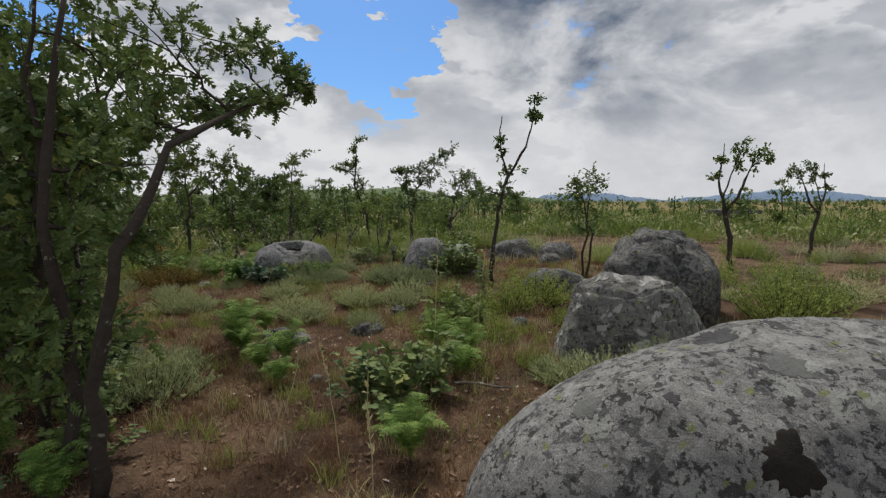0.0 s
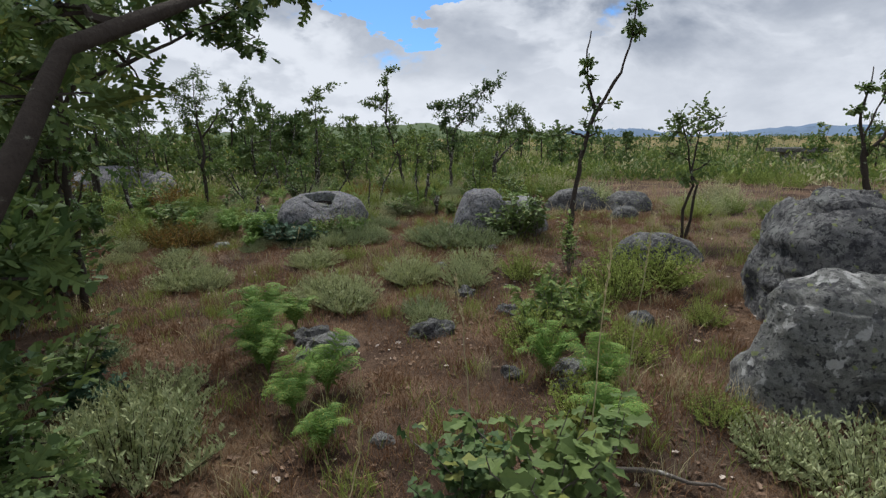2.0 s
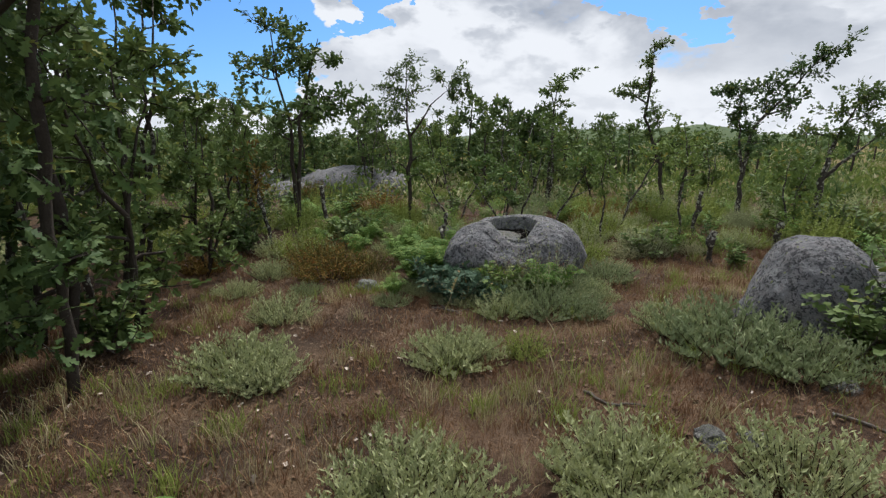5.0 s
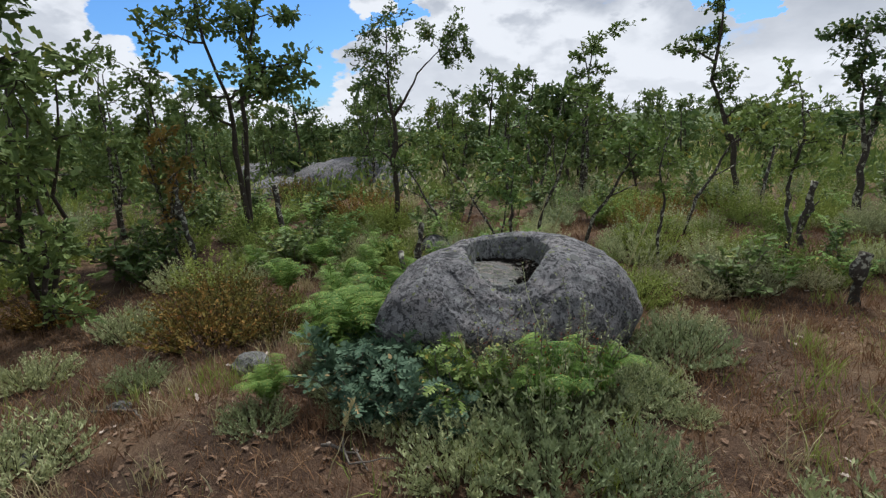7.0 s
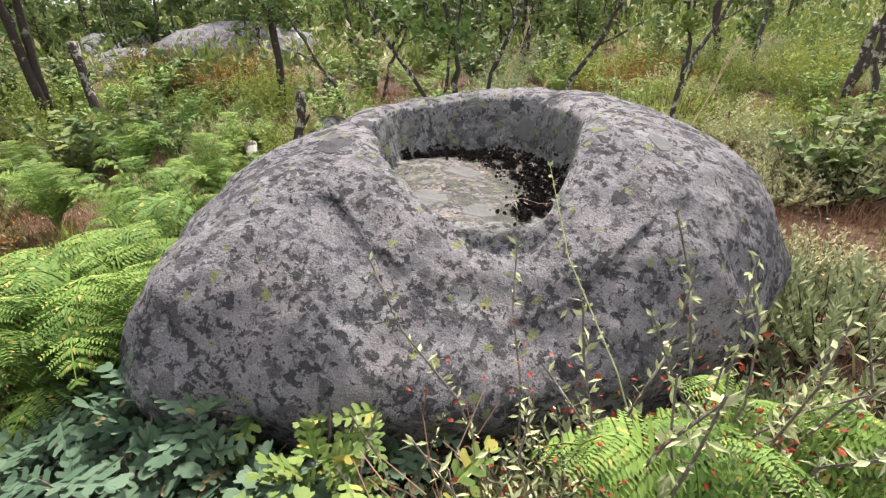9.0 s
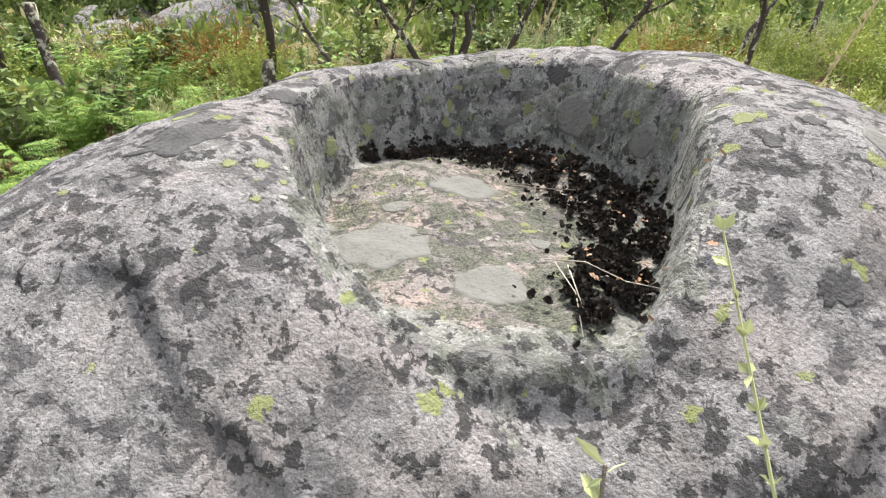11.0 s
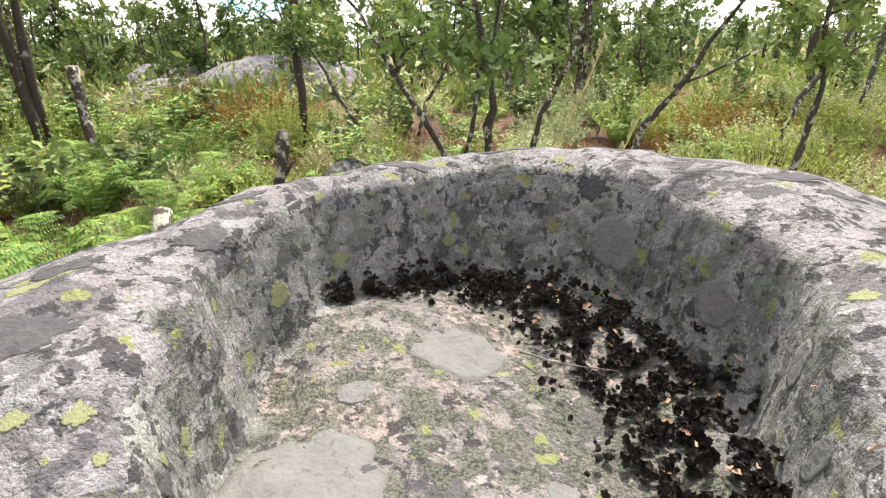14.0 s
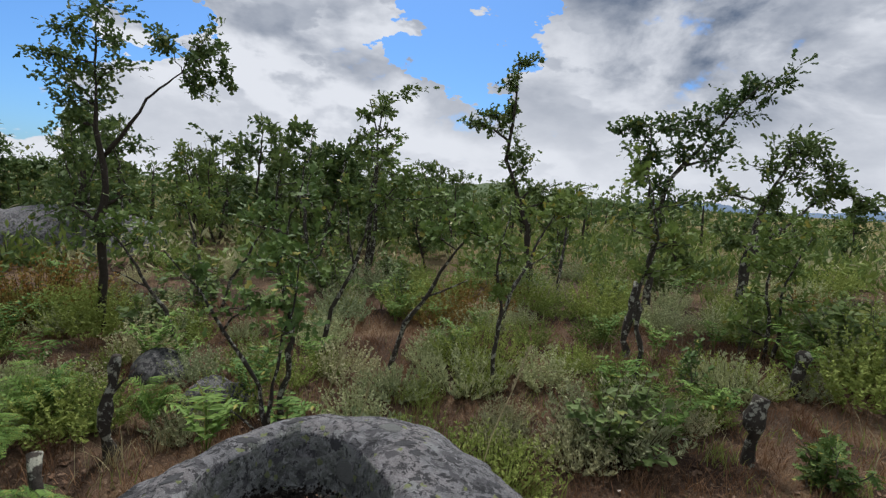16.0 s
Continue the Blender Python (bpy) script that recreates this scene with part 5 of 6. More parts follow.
LEAF_FERN = (np.array([(-0.19, 0.3, 0), (0, 0, 0), (0.19, 0.3, 0), (0, 1, -0.08)], float), np.array([(0, 1, 3), (1, 2, 3)]))
FERNS = [fern_meshes(100 + i, 15 + i, 0.48, True) for i in range(3)]
FAR_FERNS = [fern_meshes(110 + i, 9, 0.55, False) for i in range(2)]
FERN_L = "bright green bracken fern with arching divided fronds"
for i, (x, y, s) in enumerate(((-2.72, 10.62, 0.95), (-2.62, 10.85, 0.8), (-4.35, 10.75, 1.0), (-4.6, 10.9, 1.0), (-4.4, 11.3, 1.1), (-4.75, 11.5, 1.0), (-5.15, 11.4, 0.9),
                               (-2.32, 5.54, 1.0), (-2.15, 5.35, 0.75), (-1.6, 5.0, 0.9), (-1.75, 4.75, 0.7), (-2.53, 6.18, 1.0), (-2.25, 6.3, 0.8), (-2.75, 2.9, 0.9), (-0.2, 3.0, 0.75),
                               (0.25, 4.9, 0.8), (-0.05, 5.2, 0.8), (0.15, 4.35, 0.7), (-1.45, 4.35, 0.6), (-2.1, 2.6, 0.7), (-4.2, 9.9, 0.6), (-5.6, 12.2, 0.9), (-5.2, 13.0, 0.7), (-6.1, 11.5, 0.9), (-6.6, 12.4, 1.0), (-7.5, 12.8, 1.0), (-5.9, 12.8, 0.9), (-7.3, 12.0, 0.8), (-5.5, 11.7, 0.9))):
    plant(FERNS[i % 3], x, y, "fern", FERN_L, "fern", "bracken ferns", 67 * i, s, ("frond",) * 20)
for _ in range(70):
    x, y = rng.uniform(-10, 1), rng.uniform(12.6, 20)
    if (x + 3.4) ** 2 + (y - 11.3) ** 2 > 3:
        plant(FAR_FERNS[rng.integers(2)], x, y, "fern", FERN_L, "fern", "bracken ferns", rng.uniform(0, 360), rng.uniform(0.6, 0.95))


def sprout_meshes(seed, tall, wide, stems, leaves, mat, size, leaf=LEAF_NEAR):
    """Low oak regrowth: short stems with large lobed leaves."""
    rng = np.random.default_rng(seed)
    wood, foliage = Soup(), Soup()
    for _ in range(stems):
        tip = np.array([rng.normal() * wide * 0.4, rng.normal() * wide * 0.4, tall * rng.uniform(0.5, 1.1)])
        line = crooked((rng.normal() * 0.05, rng.normal() * 0.05, 0), tip, 6, 0.1 * tall, rng)
        tube(wood, line, np.linspace(0.007, 0.002, 6), 4)
        k = rng.uniform(0.25, 1.0, leaves)
        at = np.stack([np.interp(k, np.linspace(0, 1, 6), line[:, i]) for i in range(3)], 1)
        out = rng.normal(size=(leaves, 3)) * np.array([1, 1, 0.45]) + np.array([0, 0, 0.35])
        foliage.scatter(*leaf, at, frames_for(out, rng, 0.6), size * rng.uniform(0.6, 1.2, leaves))
    return foliage.mesh("foliage", mat), wood.mesh("woody_base", TWIG)


SPROUT = [sprout_meshes(120, 0.42, 0.5, 18, 20, OAK_BLUE, 0.14, LEAF_DEEP), sprout_meshes(121, 0.4, 0.35, 12, 20, OAK_LIGHT, 0.09, LEAF_DEEP), sprout_meshes(122, 0.55, 0.5, 16, 18, OAK_LEAF, 0.10, LEAF_MID), sprout_meshes(123, 0.95, 0.4, 10, 22, OAK_LIGHT, 0.10, LEAF_MID)]
SPROUT_L = ("low oak regrowth with grey-green lobed leaves", "yellow-green oak seedlings with lobed leaves", "low dark green oak shrub", "knee-high young oak with light green leaves")
for k, x, y, s in ((0, -3.75, 10.3, 0.95), (0, -3.5, 10.1, 0.8), (1, -3.3, 10.40, 1.05), (1, -3.05, 10.46, 1.05), (1, -2.85, 10.55, 0.85), (0, -3.15, 10.22, 0.6),
                   (2, -0.33, 3.68, 1.1), (2, -0.6, 3.9, 0.8), (2, -0.1, 4.0, 0.8), (1, 0.13, 6.25, 1.1), (1, 0.4, 6.5, 1.0), (3, 0.66, 8.0, 0.75), (1, 0.4, 5.95, 1.0), (3, 0.15, 6.6, 0.5), (1, -0.1, 6.0, 0.8), (2, -0.05, 10.3, 1.1), (2, 0.25, 10.3, 1.4),
                   (0, -2.5, 2.4, 0.8), (2, -2.3, 3.1, 0.8), (2, -2.6, 3.6, 0.9), (2, -3.1, 4.0, 1.0), (0, -3.1, 4.8, 0.7), (2, -3.4, 5.0, 1.0), (3, -4.9, 6.2, 0.9), (2, -5.4, 6.6, 1.1), (0, -5.9, 5.9, 1.1), (2, -5.6, 7.6, 1.2), (2, -6.3, 7.2, 1.2), (3, -1.4, 14.4, 0.6), (1, -1.0, 13.3, 0.9), (2, 0.55, 10.5, 1.4)):
    plant(SPROUT[k], x, y, "oak_sprout", SPROUT_L[k], "sapling", "oak regrowth", 41 * x * y, s)


for i in range(26):
    x, y = rng.uniform(-9.0, 1.0), rng.uniform(13.0, 19.5)
    if (x + 3.4) ** 2 + (y - 11.3) ** 2 > 3.4 and not (x > -1.5 and y < 15) and not (-6.2 < x < -2.4 and y < 15.4):
        plant(SPROUT[2 if i % 3 else 3], x, y, "oak_sprout", SPROUT_L[2 if i % 3 else 3], "sapling", "oak regrowth", rng.uniform(0, 360), rng.uniform(0.7, 1.3))


# undergrowth in the wood beside the clearing
for i in range(44):
    x, y = rng.uniform(-13.0, -6.6), rng.uniform(10.8, 15.0)
    if i % 3 == 0:
        plant(SPROUT[2], x, y, "oak_sprout", SPROUT_L[2], "sapling", "oak regrowth", rng.uniform(0, 360), rng.uniform(0.9, 1.5))
    elif i % 3 == 1:
        plant(FAR_FERNS[i % 2], x, y, "fern", FERN_L, "fern", "bracken ferns", rng.uniform(0, 360), rng.uniform(0.8, 1.1))
    else:
        plant(FAR_SHRUB[i // 3 % 2][i % 2], x, y, "shrub", (BROOM_L, GREY_L)[i // 3 % 2], "shrub", ("broom shrubs", "grey-green shrubs")[i // 3 % 2], rng.uniform(0, 360), rng.uniform(0.6, 1.0))


# ---- stones and fallen wood ----
def stone_mesh(seed, mat):
    r2 = np.random.default_rng(seed)
    bm = bmesh.new()
    bmesh.ops.create_icosphere(bm, subdivisions=3, radius=0.5)
    for v in bm.verts:
        k = 1 + 0.45 * noise.fractal((v.co.x * 2 + seed, v.co.y * 2, v.co.z * 2), 0.8, 2.0, 4)
        v.co = Vector((v.co.x * k, v.co.y * k * 0.8, max(-0.12, round(v.co.z * k * 4) / 4 * 0.3 + v.co.z * k * 0.35)))
    me = bpy.data.meshes.new("stone")
    bm.to_mesh(me)
    bm.free()
    me.materials.append(mat)
    return me


STONES = [stone_mesh(3, DARK_ROCK), stone_mesh(5, PALE_ROCK), stone_mesh(8, STREAK_ROCK)]
for i, (x, y, s, k) in enumerate(((-1.96, 5.95, 0.5, 0), (-1.8, 5.7, 0.62, 2), (-1.51, 4.55, 0.15, 2), (0.13, 5.25, 0.35, 1), (-0.95, 6.12, 0.55, 0), (0.95, 6.24, 0.45, 0), (-0.22, 6.59, 0.35, 0), (-4.41, 5.39, 0.4, 0),
                                  (-0.64, 7.26, 0.36, 0), (-0.96, 8.5, 0.3, 2), (-0.72, 8.57, 0.28, 2), (-0.23, 9.58, 0.28, 2), (-1.47, 4.51, 0.17, 2), (-1.12, 4.39, 0.2, 1), (0.04, 5.03, 0.22, 2), (0.93, 6.3, 0.34, 1),
                                  (-0.31, 5.25, 0.26, 0), (-4.81, 10.2, 0.42, 1), (-5.07, 9.44, 0.2, 2), (0.15, 2.25, 0.3, 0), (-0.3, 2.2, 0.25, 0), (-4.9, 8.9, 0.2, 0), (0.5, 2.9, 0.2, 0))):
    ob = new("stone", STONES[k])
    ob.matrix_world = pose(x, y, lie(x, y), 0, 0, 53 * i) @ Matrix.Scale(s * 0.72, 4)
    tagged(ob, ("dark lichened stone lying in dry grass", "pale grey stone lying on the soil", "stone with white lichen on the soil")[k], "stone", "loose stones")


def branch(points, radius, label, mat=TWIG):
    s = Soup()
    r2 = np.random.default_rng(len(points) + int(radius * 1e4))
    line = np.concatenate([crooked(a, b, 5, 0.03, r2)[:-1] for a, b in zip(points[:-1], points[1:])] + [np.array(points[-1:])])
    tube(s, line, np.linspace(radius, radius * 0.4, len(line)), 6)
    tagged(new("fallen_branch", s.mesh("fallen_branch", mat, True)), label, "branch", "fallen branches")


def on_ground(*pts, up=0.012):
    return [(x, y, lie(x, y) + up) for x, y in pts]


branch(on_ground((-1.75, 8.75), (-1.5, 8.68), (-1.3, 8.75)), 0.013, "grey fallen stick on the dry ground")
branch(on_ground((-0.35, 9.15), (0.0, 9.0), (0.35, 8.95)), 0.012, "thin grey stick lying in dry grass")
branch(on_ground((0.1, 4.05), (0.35, 4.0), (0.55, 3.9), up=0.05), 0.016, "bleached broken stick over a shrub")
branch(on_ground((2.6, 3.55), (3.1, 3.1), (3.5, 2.9), up=0.02), 0.018, "grey fallen branch on bare soil")
branch(on_ground((-5.15, 9.3), (-4.9, 9.45), (-4.7, 9.4), up=0.02), 0.012, "broken grey stick beside a white stone")
branch(on_ground((-3.6, 9.75), (-3.4, 9.8), (-3.25, 9.72), up=0.03), 0.010, "tangle of thin bleached twigs")
branch(on_ground((-3.55, 9.85), (-3.35, 9.7), (-3.2, 9.85), up=0.04), 0.008, "thin bleached twig on the soil")


# ---- grass and litter ----
def blade_field(name, n, where, tall, wide, mat, label, seed, lean=0.5):
    """Loose blades of grass over a stretch of ground, one mesh."""
    r2 = np.random.default_rng(seed)
    pts = where(r2, n)
    n = len(pts)
    z = np.array([lie(x, y) for x, y in pts])
    base = np.column_stack([pts, z - 0.01])
    a, h = r2.uniform(0, 6.283, n), tall * r2.uniform(0.4, 1.3, n)
    side = np.column_stack([np.cos(a), np.sin(a), np.zeros(n)]) * (wide * r2.uniform(0.6, 1.4, n))[:, None]
    bend = np.column_stack([r2.normal(size=n), r2.normal(size=n), np.zeros(n)]) * (h * lean * 0.5)[:, None]
    midp = base + bend * 0.35 + np.array([0, 0, 1.0]) * (h * 0.55)[:, None]
    tip = base + bend + np.array([0, 0, 1.0]) * (h * 0.95)[:, None]
    v = np.stack([base - side, base + side, midp + side * 0.7, midp - side * 0.7, tip], 1).reshape(-1, 3)
    f = (np.array([(0, 1, 2), (0, 2, 3), (3, 2, 4)])[None] + (np.arange(n) * 5)[:, None, None]).reshape(-1, 3)
    tagged(new(name, mesh_of(name, v, f, mat)), label, "grass", kind="stuff")


def tufts(x0, x1, y0, y1, centres, spread2):
    """Places gathered in small tufts."""
    def where(r2, n):
        c = np.column_stack([r2.uniform(x0, x1, centres), r2.uniform(y0, y1, centres)])
        c = np.array([q for q in c if noise.noise((q[0] * 0.6, q[1] * 0.6, 21.0)) > -0.2 and (q[0] + 3.38) ** 2 + (q[1] - 11.33) ** 2 > 1.1])
        return c[r2.integers(0, len(c), n)] + r2.normal(size=(n, 2)) * spread2
    return where


def in_box(x0, x1, y0, y1, clump=0.0, keep=0.0):
    def where(r2, n):
        p = np.column_stack([r2.uniform(x0, x1, n), r2.uniform(y0, y1, n)])
        ok = np.array([noise.noise((x * 0.8, y * 0.8, 5.0)) + 0.4 * noise.noise((x * 3, y * 3, 2.0)) > keep - 0.9 * clump and (x + 3.38) ** 2 + (y - 11.33) ** 2 > 0.55 for x, y in p])
        return p[ok]
    return where


blade_field("dry_grass", 170000, in_box(-8, 2.2, 1.5, 17.0, 0.5, 0.1), 0.07, 0.0026, DRY, "short dry reddish-brown grass", 1, 1.2)
blade_field("green_grass", 30000, in_box(-7, 4.5, 1.5, 15, 0.0, 0.12), 0.13, 0.003, SAGE_GREEN, "sparse green grass in the dry turf", 2, 0.8)
blade_field("dry_tufts", 42000, tufts(-8, 4.0, 1.6, 17, 1500, 0.05), 0.13, 0.0026, DRY, "tufts of dry reddish grass", 6, 0.9)
blade_field("straw_tufts", 14000, tufts(-6.5, 5.0, 1.6, 13.5, 420, 0.06), 0.16, 0.0026, STRAW, "tufts of pale dry grass", 7, 0.8)
blade_field("green_tufts", 16000, tufts(-6.5, 5.0, 1.6, 14, 480, 0.055), 0.15, 0.003, SAGE_GREEN, "tufts of green grass", 8, 0.8)
blade_field("straw_grass", 6000, in_box(-9, 12, 8, 26, 0.0, 0.05), 0.19, 0.004, STRAW, "pale dry moorland grass", 3, 0.8)
# plants against the front of the bowl boulder
for i, deg in enumerate(range(200, 352, 7)):
    c, s0 = math.cos(radians(deg)), math.sin(radians(deg))
    u, w2 = (c * 0.375 + s0 * 0.927) / 0.989, (-c * 0.927 + s0 * 0.375) / 0.742
    edge = 1 / (abs(u) ** 2.4 + abs(w2) ** 2.4) ** (1 / 2.4)
    for ring, (lo, hi) in enumerate(((0.05, 0.12), (0.22, 0.34))):
        rr = edge + rng.uniform(lo, hi)
        x, y = squeeze(-3.381 + rr * c, 11.329 + rr * s0)
        k = (0, 0, 1, 0)[(i + ring) % 4]
        if deg < 228:
            plant(FERNS[i % 3], x, y, "fern", FERN_L, "fern", "bracken ferns", 50 * i, rng.uniform(0.8, 1.1), ("frond",) * 20)
        elif deg > 285 or ring:
            plant(GREY[i % 4], x, y, "shrub", GREY_L, "shrub", "grey-green shrubs", 50 * i, rng.uniform(0.45, 0.7))
        elif i % 2:
            plant(SPROUT[k], x, y, "oak_sprout", SPROUT_L[k], "sapling", "oak regrowth", 50 * i, rng.uniform(0.6, 0.85))
blade_field("moor_grass", 42000, in_box(-22, 34, 19, 48, 0.15, 0.05), 0.24, 0.010, OAK_LIGHT, "rough green moorland grass", 4, 0.8)
blade_field("moor_straw", 34000, in_box(1, 44, 12, 60, 0.1, 0.05), 0.30, 0.007, STRAW, "pale straw-coloured moor grass", 5, 0.8)


def litter():
    r2 = np.random.default_rng(9)
    s = Soup()
    n = 22000
    p = np.column_stack([r2.uniform(-7, 4.5, n), r2.uniform(1.2, 14, n)])
    p = np.array([q for q in p if noise.noise((q[0] * 0.7, q[1] * 0.7, 9.0)) > -0.18 and (q[0] + 3.38) ** 2 + (q[1] - 11.33) ** 2 > 0.6])
    at = np.column_stack([p, [lie(x, y) + 0.012 for x, y in p]])
    d = r2.normal(size=(len(p), 3)) * np.array([1, 1, 0.25])
    s.scatter(*LEAF_LOW, at, frames_for(d, r2, 0.75), 0.038 * r2.uniform(0.4, 1.5, len(p)))
    tagged(new("leaf_litter", s.mesh("leaf_litter", LITTER)), "scattered dead brown oak leaves on the ground", "leaf litter", kind="stuff")


litter()


def stalk(x, y, tall, lean, label):
    """A tall dry grass stalk with a seed head."""
    r2 = np.random.default_rng(int(abs(x) * 1000))
    s, h = Soup(), Soup()
    line = crooked((0, 0, 0), (lean[0], lean[1], tall), 8, 0.03, r2)
    tube(s, line, np.linspace(0.004, 0.0018, 8), 4)
    k = r2.uniform(0.72, 1.0, 34)
    at = np.stack([np.interp(k, np.linspace(0, 1, 8), line[:, i]) for i in range(3)], 1)
    h.scatter(*LEAF_SLIM, at, frames_for(r2.normal(size=(34, 3)) * 0.25 + np.array([0, 0, 1.0]), r2), 0.03 * r2.uniform(0.7, 1.3, 34))
    plant((s.mesh("stem", STRAW), h.mesh("seed_head", STRAW)), x, y, "grass_stalk", label, "grass", "tall grass stalks", names=("stem", "seed_head"))


for x, y, h, l in ((-0.27, 1.6, 1.05, (0.02, 0.05)), (-0.1, 3.9, 1.35, (0.05, 0.0)), (-0.6, 4.4, 1.0, (-0.1, 0.0)), (0.3, 4.6, 1.25, (0.1, 0.05)), (-0.6, 2.9, 0.8, (-0.12, 0)), (-3.95, 12.5, 1.0, (0.3, 0.1)), (-3.0, 12.6, 0.9, (0.25, 0.1)),
                   (-0.42, 1.75, 0.35, (-0.05, 0.05)), (-1.2, 3.7, 0.5, (0.1, 0.1)), (4.5, 6.6, 1.0, (0.2, 0)), (4.0, 6.9, 0.9, (0.3, 0)), (-3.4, 9.6, 0.4, (0.12, 0.1)), (-3.7, 12.4, 0.8, (0.2, 0.1))):
    stalk(x, y, h, l, "tall dry grass stalk with a feathery seed head")


# ---- far scrub ----
def far_woods():
    r2 = np.random.default_rng(12)
    crown, wood = Soup(), Soup()
    n = 1500
    for i in range(n):
        r, a = 30 + 260 * r2.random() ** 1.7, radians(r2.uniform(-100, 75))
        x, y = r * math.sin(a), r * math.cos(a)
        open_moor = a > radians(10)
        if open_moor and r < 130 and r2.random() < 0.75:
            continue
        h = r2.uniform(1.3, 2.9) * (0.75 if open_moor else 1.0) * (1.0 if a > radians(-40) else 1.25)
        z = lie(x, y)
        tube(wood, [(x, y, z), (x + r2.normal() * 0.1, y, z + h * 0.8)], (0.06, 0.02), 4)
        m = 70 if r < 90 else 40
        c = np.array([x, y, z + h * 0.62])
        blob = c + r2.normal(size=(7, 3)) * np.array([0.5, 0.5, 0.25]) * h * 0.42
        at = blob[r2.integers(0, 7, m)] + r2.normal(size=(m, 3)) * 0.13 * h
        crown.scatter(*LEAF_FAR, at, frames_for(r2.normal(size=(m, 3)), r2), (0.26 if r < 90 else 0.5) * r2.uniform(0.6, 1.3, m))
    ob = thing("far_woods", (0, 0, 0), "low dark green oak scrub reaching to the horizon", "woodland", kind="stuff")
    part("trunks", wood.mesh("trunks", BARK), ob)
    part("crowns", crown.mesh("crowns", OAK_LEAF), ob)


far_woods()


# ---- a slab on two stones, out on the moor ----
def dolmen():
    ob = thing("stone_slab", (18.2, 32.0, lie(18.2, 32.0)), "flat dark stone slab resting on two pale blocks on the moor", "slab", turn=-20)
    for nm, (x, z, sx, sy, sz), mat in (("slab", (0, 0.78, 1.5, 0.8, 0.13), DARK_ROCK), ("support", (-0.45, 0.36, 0.35, 0.5, 0.36), PALE_ROCK), ("support", (0.55, 0.36, 0.3, 0.5, 0.36), PALE_ROCK)):
        bm = bmesh.new()
        bmesh.ops.create_cube(bm, size=2)
        bmesh.ops.bevel(bm, geom=bm.edges[:], offset=0.25, segments=3, affect="EDGES")
        for v in bm.verts:
            v.co = Vector((v.co.x * sx + x, v.co.y * sy, v.co.z * sz + z)) + Vector((0.05, 0.05, 0.03)) * noise.noise(v.co * 1.5)
        me = bpy.data.meshes.new(nm)
        bm.to_mesh(me)
        bm.free()
        me.materials.append(mat)
        part(nm, me, ob)


dolmen()


# ---- twigs in the hollow, dry pods and dead fronds before the boulder ----
def hollow_twig(pts, radius, label, mat):
    s = Soup()
    line = np.array([(x, y, skin(x, y) + up) for x, y, up in pts])
    tube(s, line, np.linspace(radius, radius * 0.5, len(line)), 5)
    tagged(new("twig", s.mesh("twig", mat, True)), label, "twig", "twigs in the hollow")


hollow_twig(((-3.27, 11.20, 0.016), (-3.22, 11.19, 0.022), (-3.17, 11.16, 0.024), (-3.13, 11.13, 0.012)), 0.0009, "thin bleached grass stem in the stone hollow", BLEACHED)
hollow_twig(((-3.26, 11.20, 0.016), (-3.215, 11.13, 0.018), (-3.19, 11.06, 0.012)), 0.0008, "thin bleached grass stem in the stone hollow", BLEACHED)
hollow_twig(((-3.24, 11.19, 0.016), (-3.20, 11.10, 0.016)), 0.0009, "thin bleached grass stem in the stone hollow", BLEACHED)
hollow_twig(((-3.42, 11.46, 0.012), (-3.36, 11.45, 0.02), (-3.30, 11.47, 0.022)), 0.0015, "thin brown twig in the stone hollow", TWIG)


def pod_plant(seed, tall, pods):
    rng2 = np.random.default_rng(seed)
    wood, leaves, red = Soup(), Soup(), Soup()
    for _ in range(11):
        tip = np.array([rng2.normal() * 0.13, rng2.normal() * 0.13, tall * rng2.uniform(0.55, 1.1)])
        line = crooked((0, 0, 0), tip, 6, 0.05, rng2)
        tube(wood, line, np.linspace(0.004, 0.0015, 6), 4)
        k = rng2.uniform(0.3, 1, 46)
        at = np.stack([np.interp(k, np.linspace(0, 1, 6), line[:, i]) for i in range(3)], 1)
        leaves.scatter(*LEAF_SLIM, at, frames_for(rng2.normal(size=(46, 3)) + np.array([0, 0, 0.6]), rng2), 0.021 * rng2.uniform(0.6, 1.3, 46))
        k = rng2.uniform(0.4, 0.8, pods)
        at = np.stack([np.interp(k, np.linspace(0, 1, 6), line[:, i]) for i in range(3)], 1) + rng2.normal(size=(pods, 3)) * 0.025
        red.scatter(*LEAF_FAR, at, frames_for(rng2.normal(size=(pods, 3)), rng2), 0.011 * rng2.uniform(0.6, 1.4, pods))
    return leaves.mesh("foliage", SAGE), wood.mesh("woody_base", TWIG), red.mesh("seed_pod", RED_STEM)


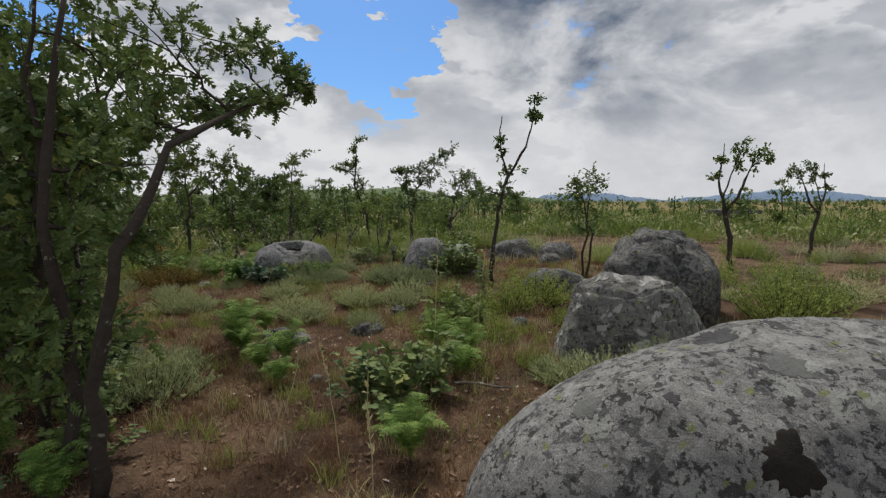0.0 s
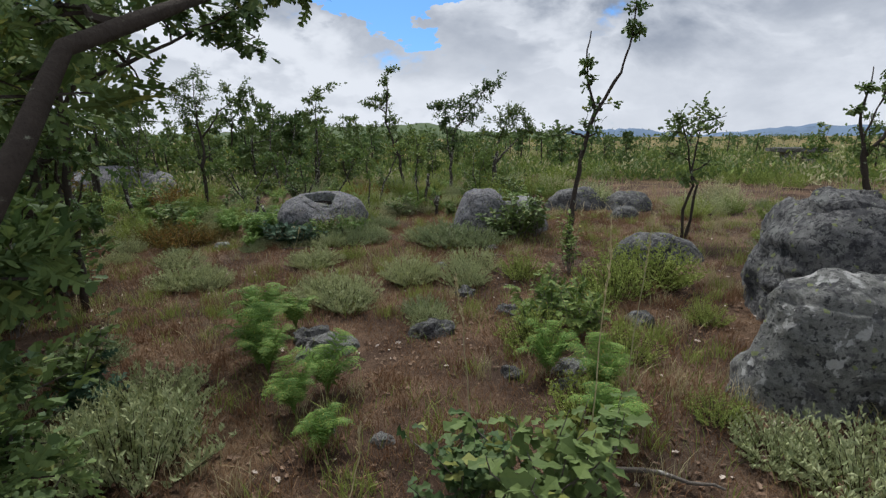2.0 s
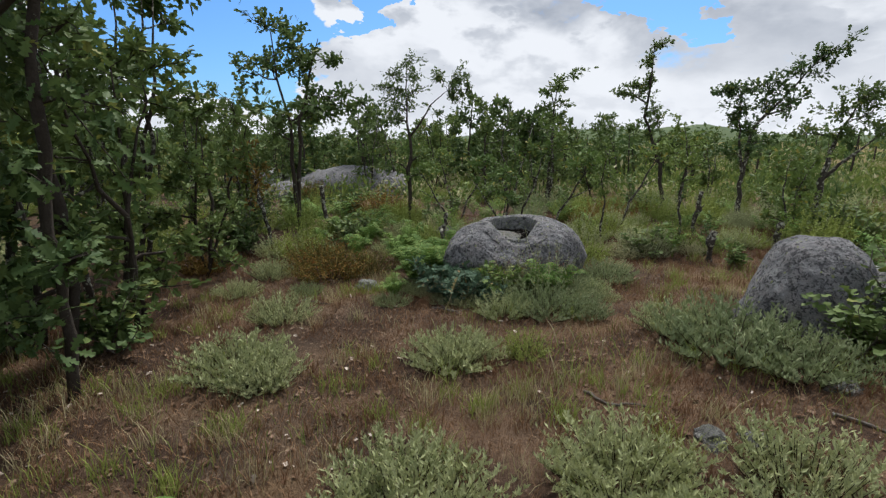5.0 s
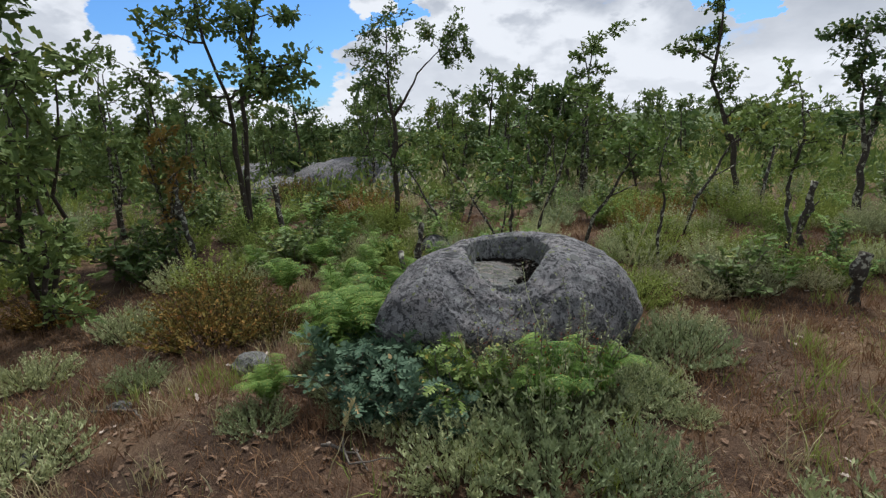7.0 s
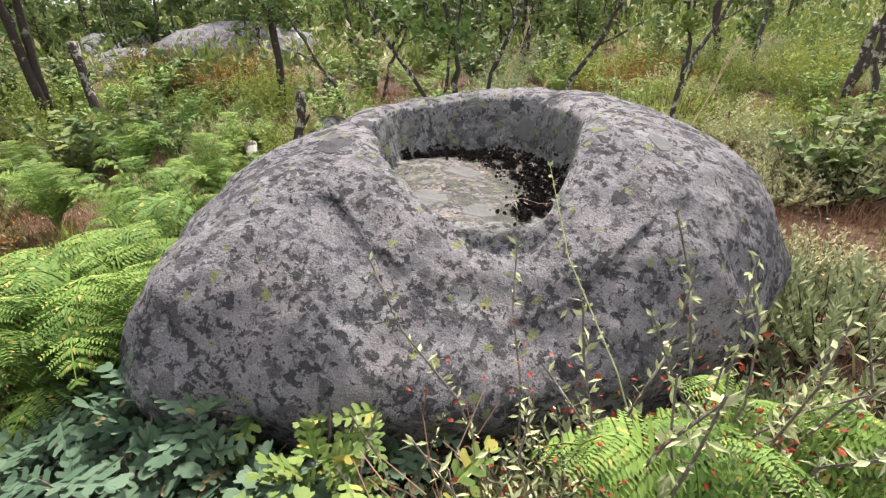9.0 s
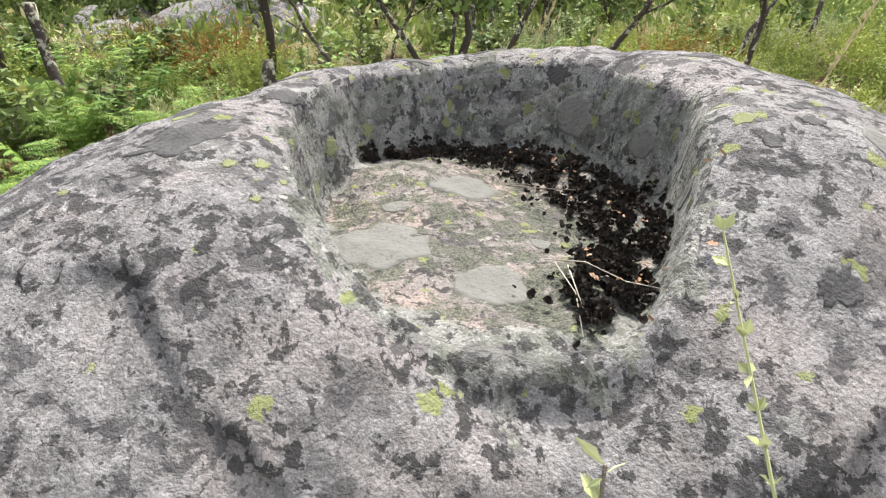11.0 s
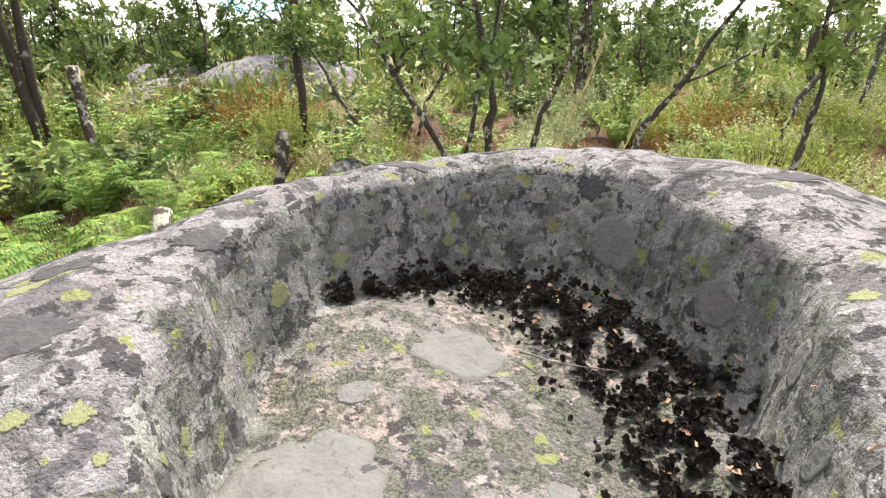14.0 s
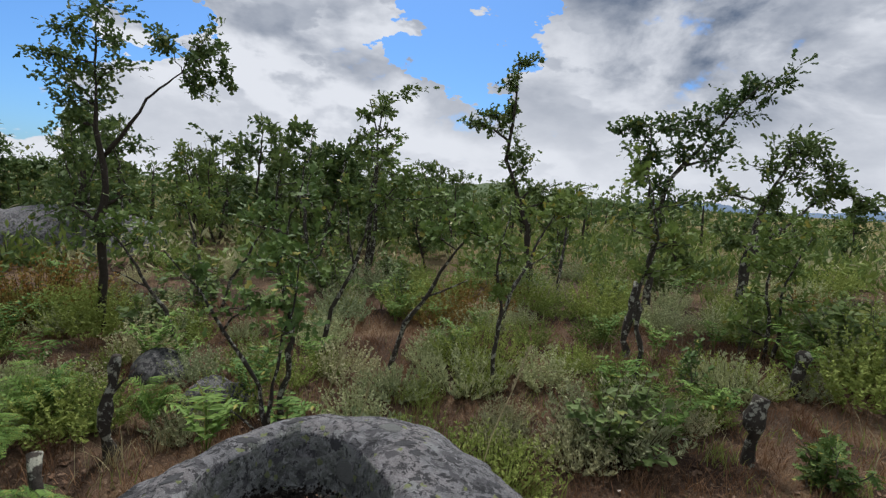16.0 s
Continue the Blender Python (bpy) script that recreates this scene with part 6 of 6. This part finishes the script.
PODS = [pod_plant(140, 0.62, 14), pod_plant(141, 0.5, 18)]
for i, (x, y, s) in enumerate(((-2.98, 10.66, 1.05), (-2.85, 10.74, 1.25), (-3.1, 10.56, 0.8), (-2.75, 10.82, 1.2), (-3.25, 10.5, 0.65), (-2.9, 10.6, 0.9), (-2.66, 10.92, 1.1))):
    plant(PODS[i % 2], x, y, "shrub", "grey-green herb with red dry seed pods against the boulder", "shrub", "red-podded herbs", 77 * i, s, ("foliage", "woody_base", "seed_pod"))
for ob in scene.objects:
    if ob.name.startswith("seed_pod"):
        tagged(ob, kind="stuff")


def sprig():
    """One tall leafy stem that leans over the front of the boulder."""
    rng2 = np.random.default_rng(150)
    wood, leaves = Soup(), Soup()
    line = np.array([(0, 0, 0), (-0.17, 0.06, 0.42), (-0.29, 0.13, 0.60), (-0.355, 0.205, 0.75)])
    tube(wood, line, (0.0022, 0.0018, 0.0013, 0.0007), 5)
    k = np.repeat(np.linspace(1.2, 3.0, 16), 3)
    at = np.stack([np.interp(k, range(4), line[:, i]) for i in range(3)], 1)
    leaves.scatter(*LEAF_FAR, at, frames_for(rng2.normal(size=(48, 3)) * 0.6 + np.array([-0.2, 0.2, 0.7]), rng2), 0.010 * rng2.uniform(0.6, 1.3, 48))
    plant((leaves.mesh("foliage", SAGE), wood.mesh("stem", SAGE)), -2.75, 10.78, "herb", "tall grey-green herb stem leaning over the boulder", "herb", names=("foliage", "stem"))


sprig()


def dead_frond(x, y, tall, turn):
    rng2 = np.random.default_rng(int(turn))
    s = Soup()
    for _ in range(26):
        a = rng2.uniform(0, 6.28)
        line = crooked((0, 0, 0.02), (math.cos(a) * 0.13, math.sin(a) * 0.13, tall * rng2.uniform(0.3, 1.0)), 6, 0.08, rng2)
        tube(s, line, np.linspace(0.003, 0.001, 6), 3)
    plant((s.mesh("foliage", LITTER),), x, y, "dead_fern", "tangle of dead brown fern stems against the boulder", "fern", "dead ferns", turn)


dead_frond(-3.12, 10.52, 0.48, 20)
dead_frond(-2.75, 10.6, 0.35, 60)
dead_frond(-3.35, 10.42, 0.3, 130)
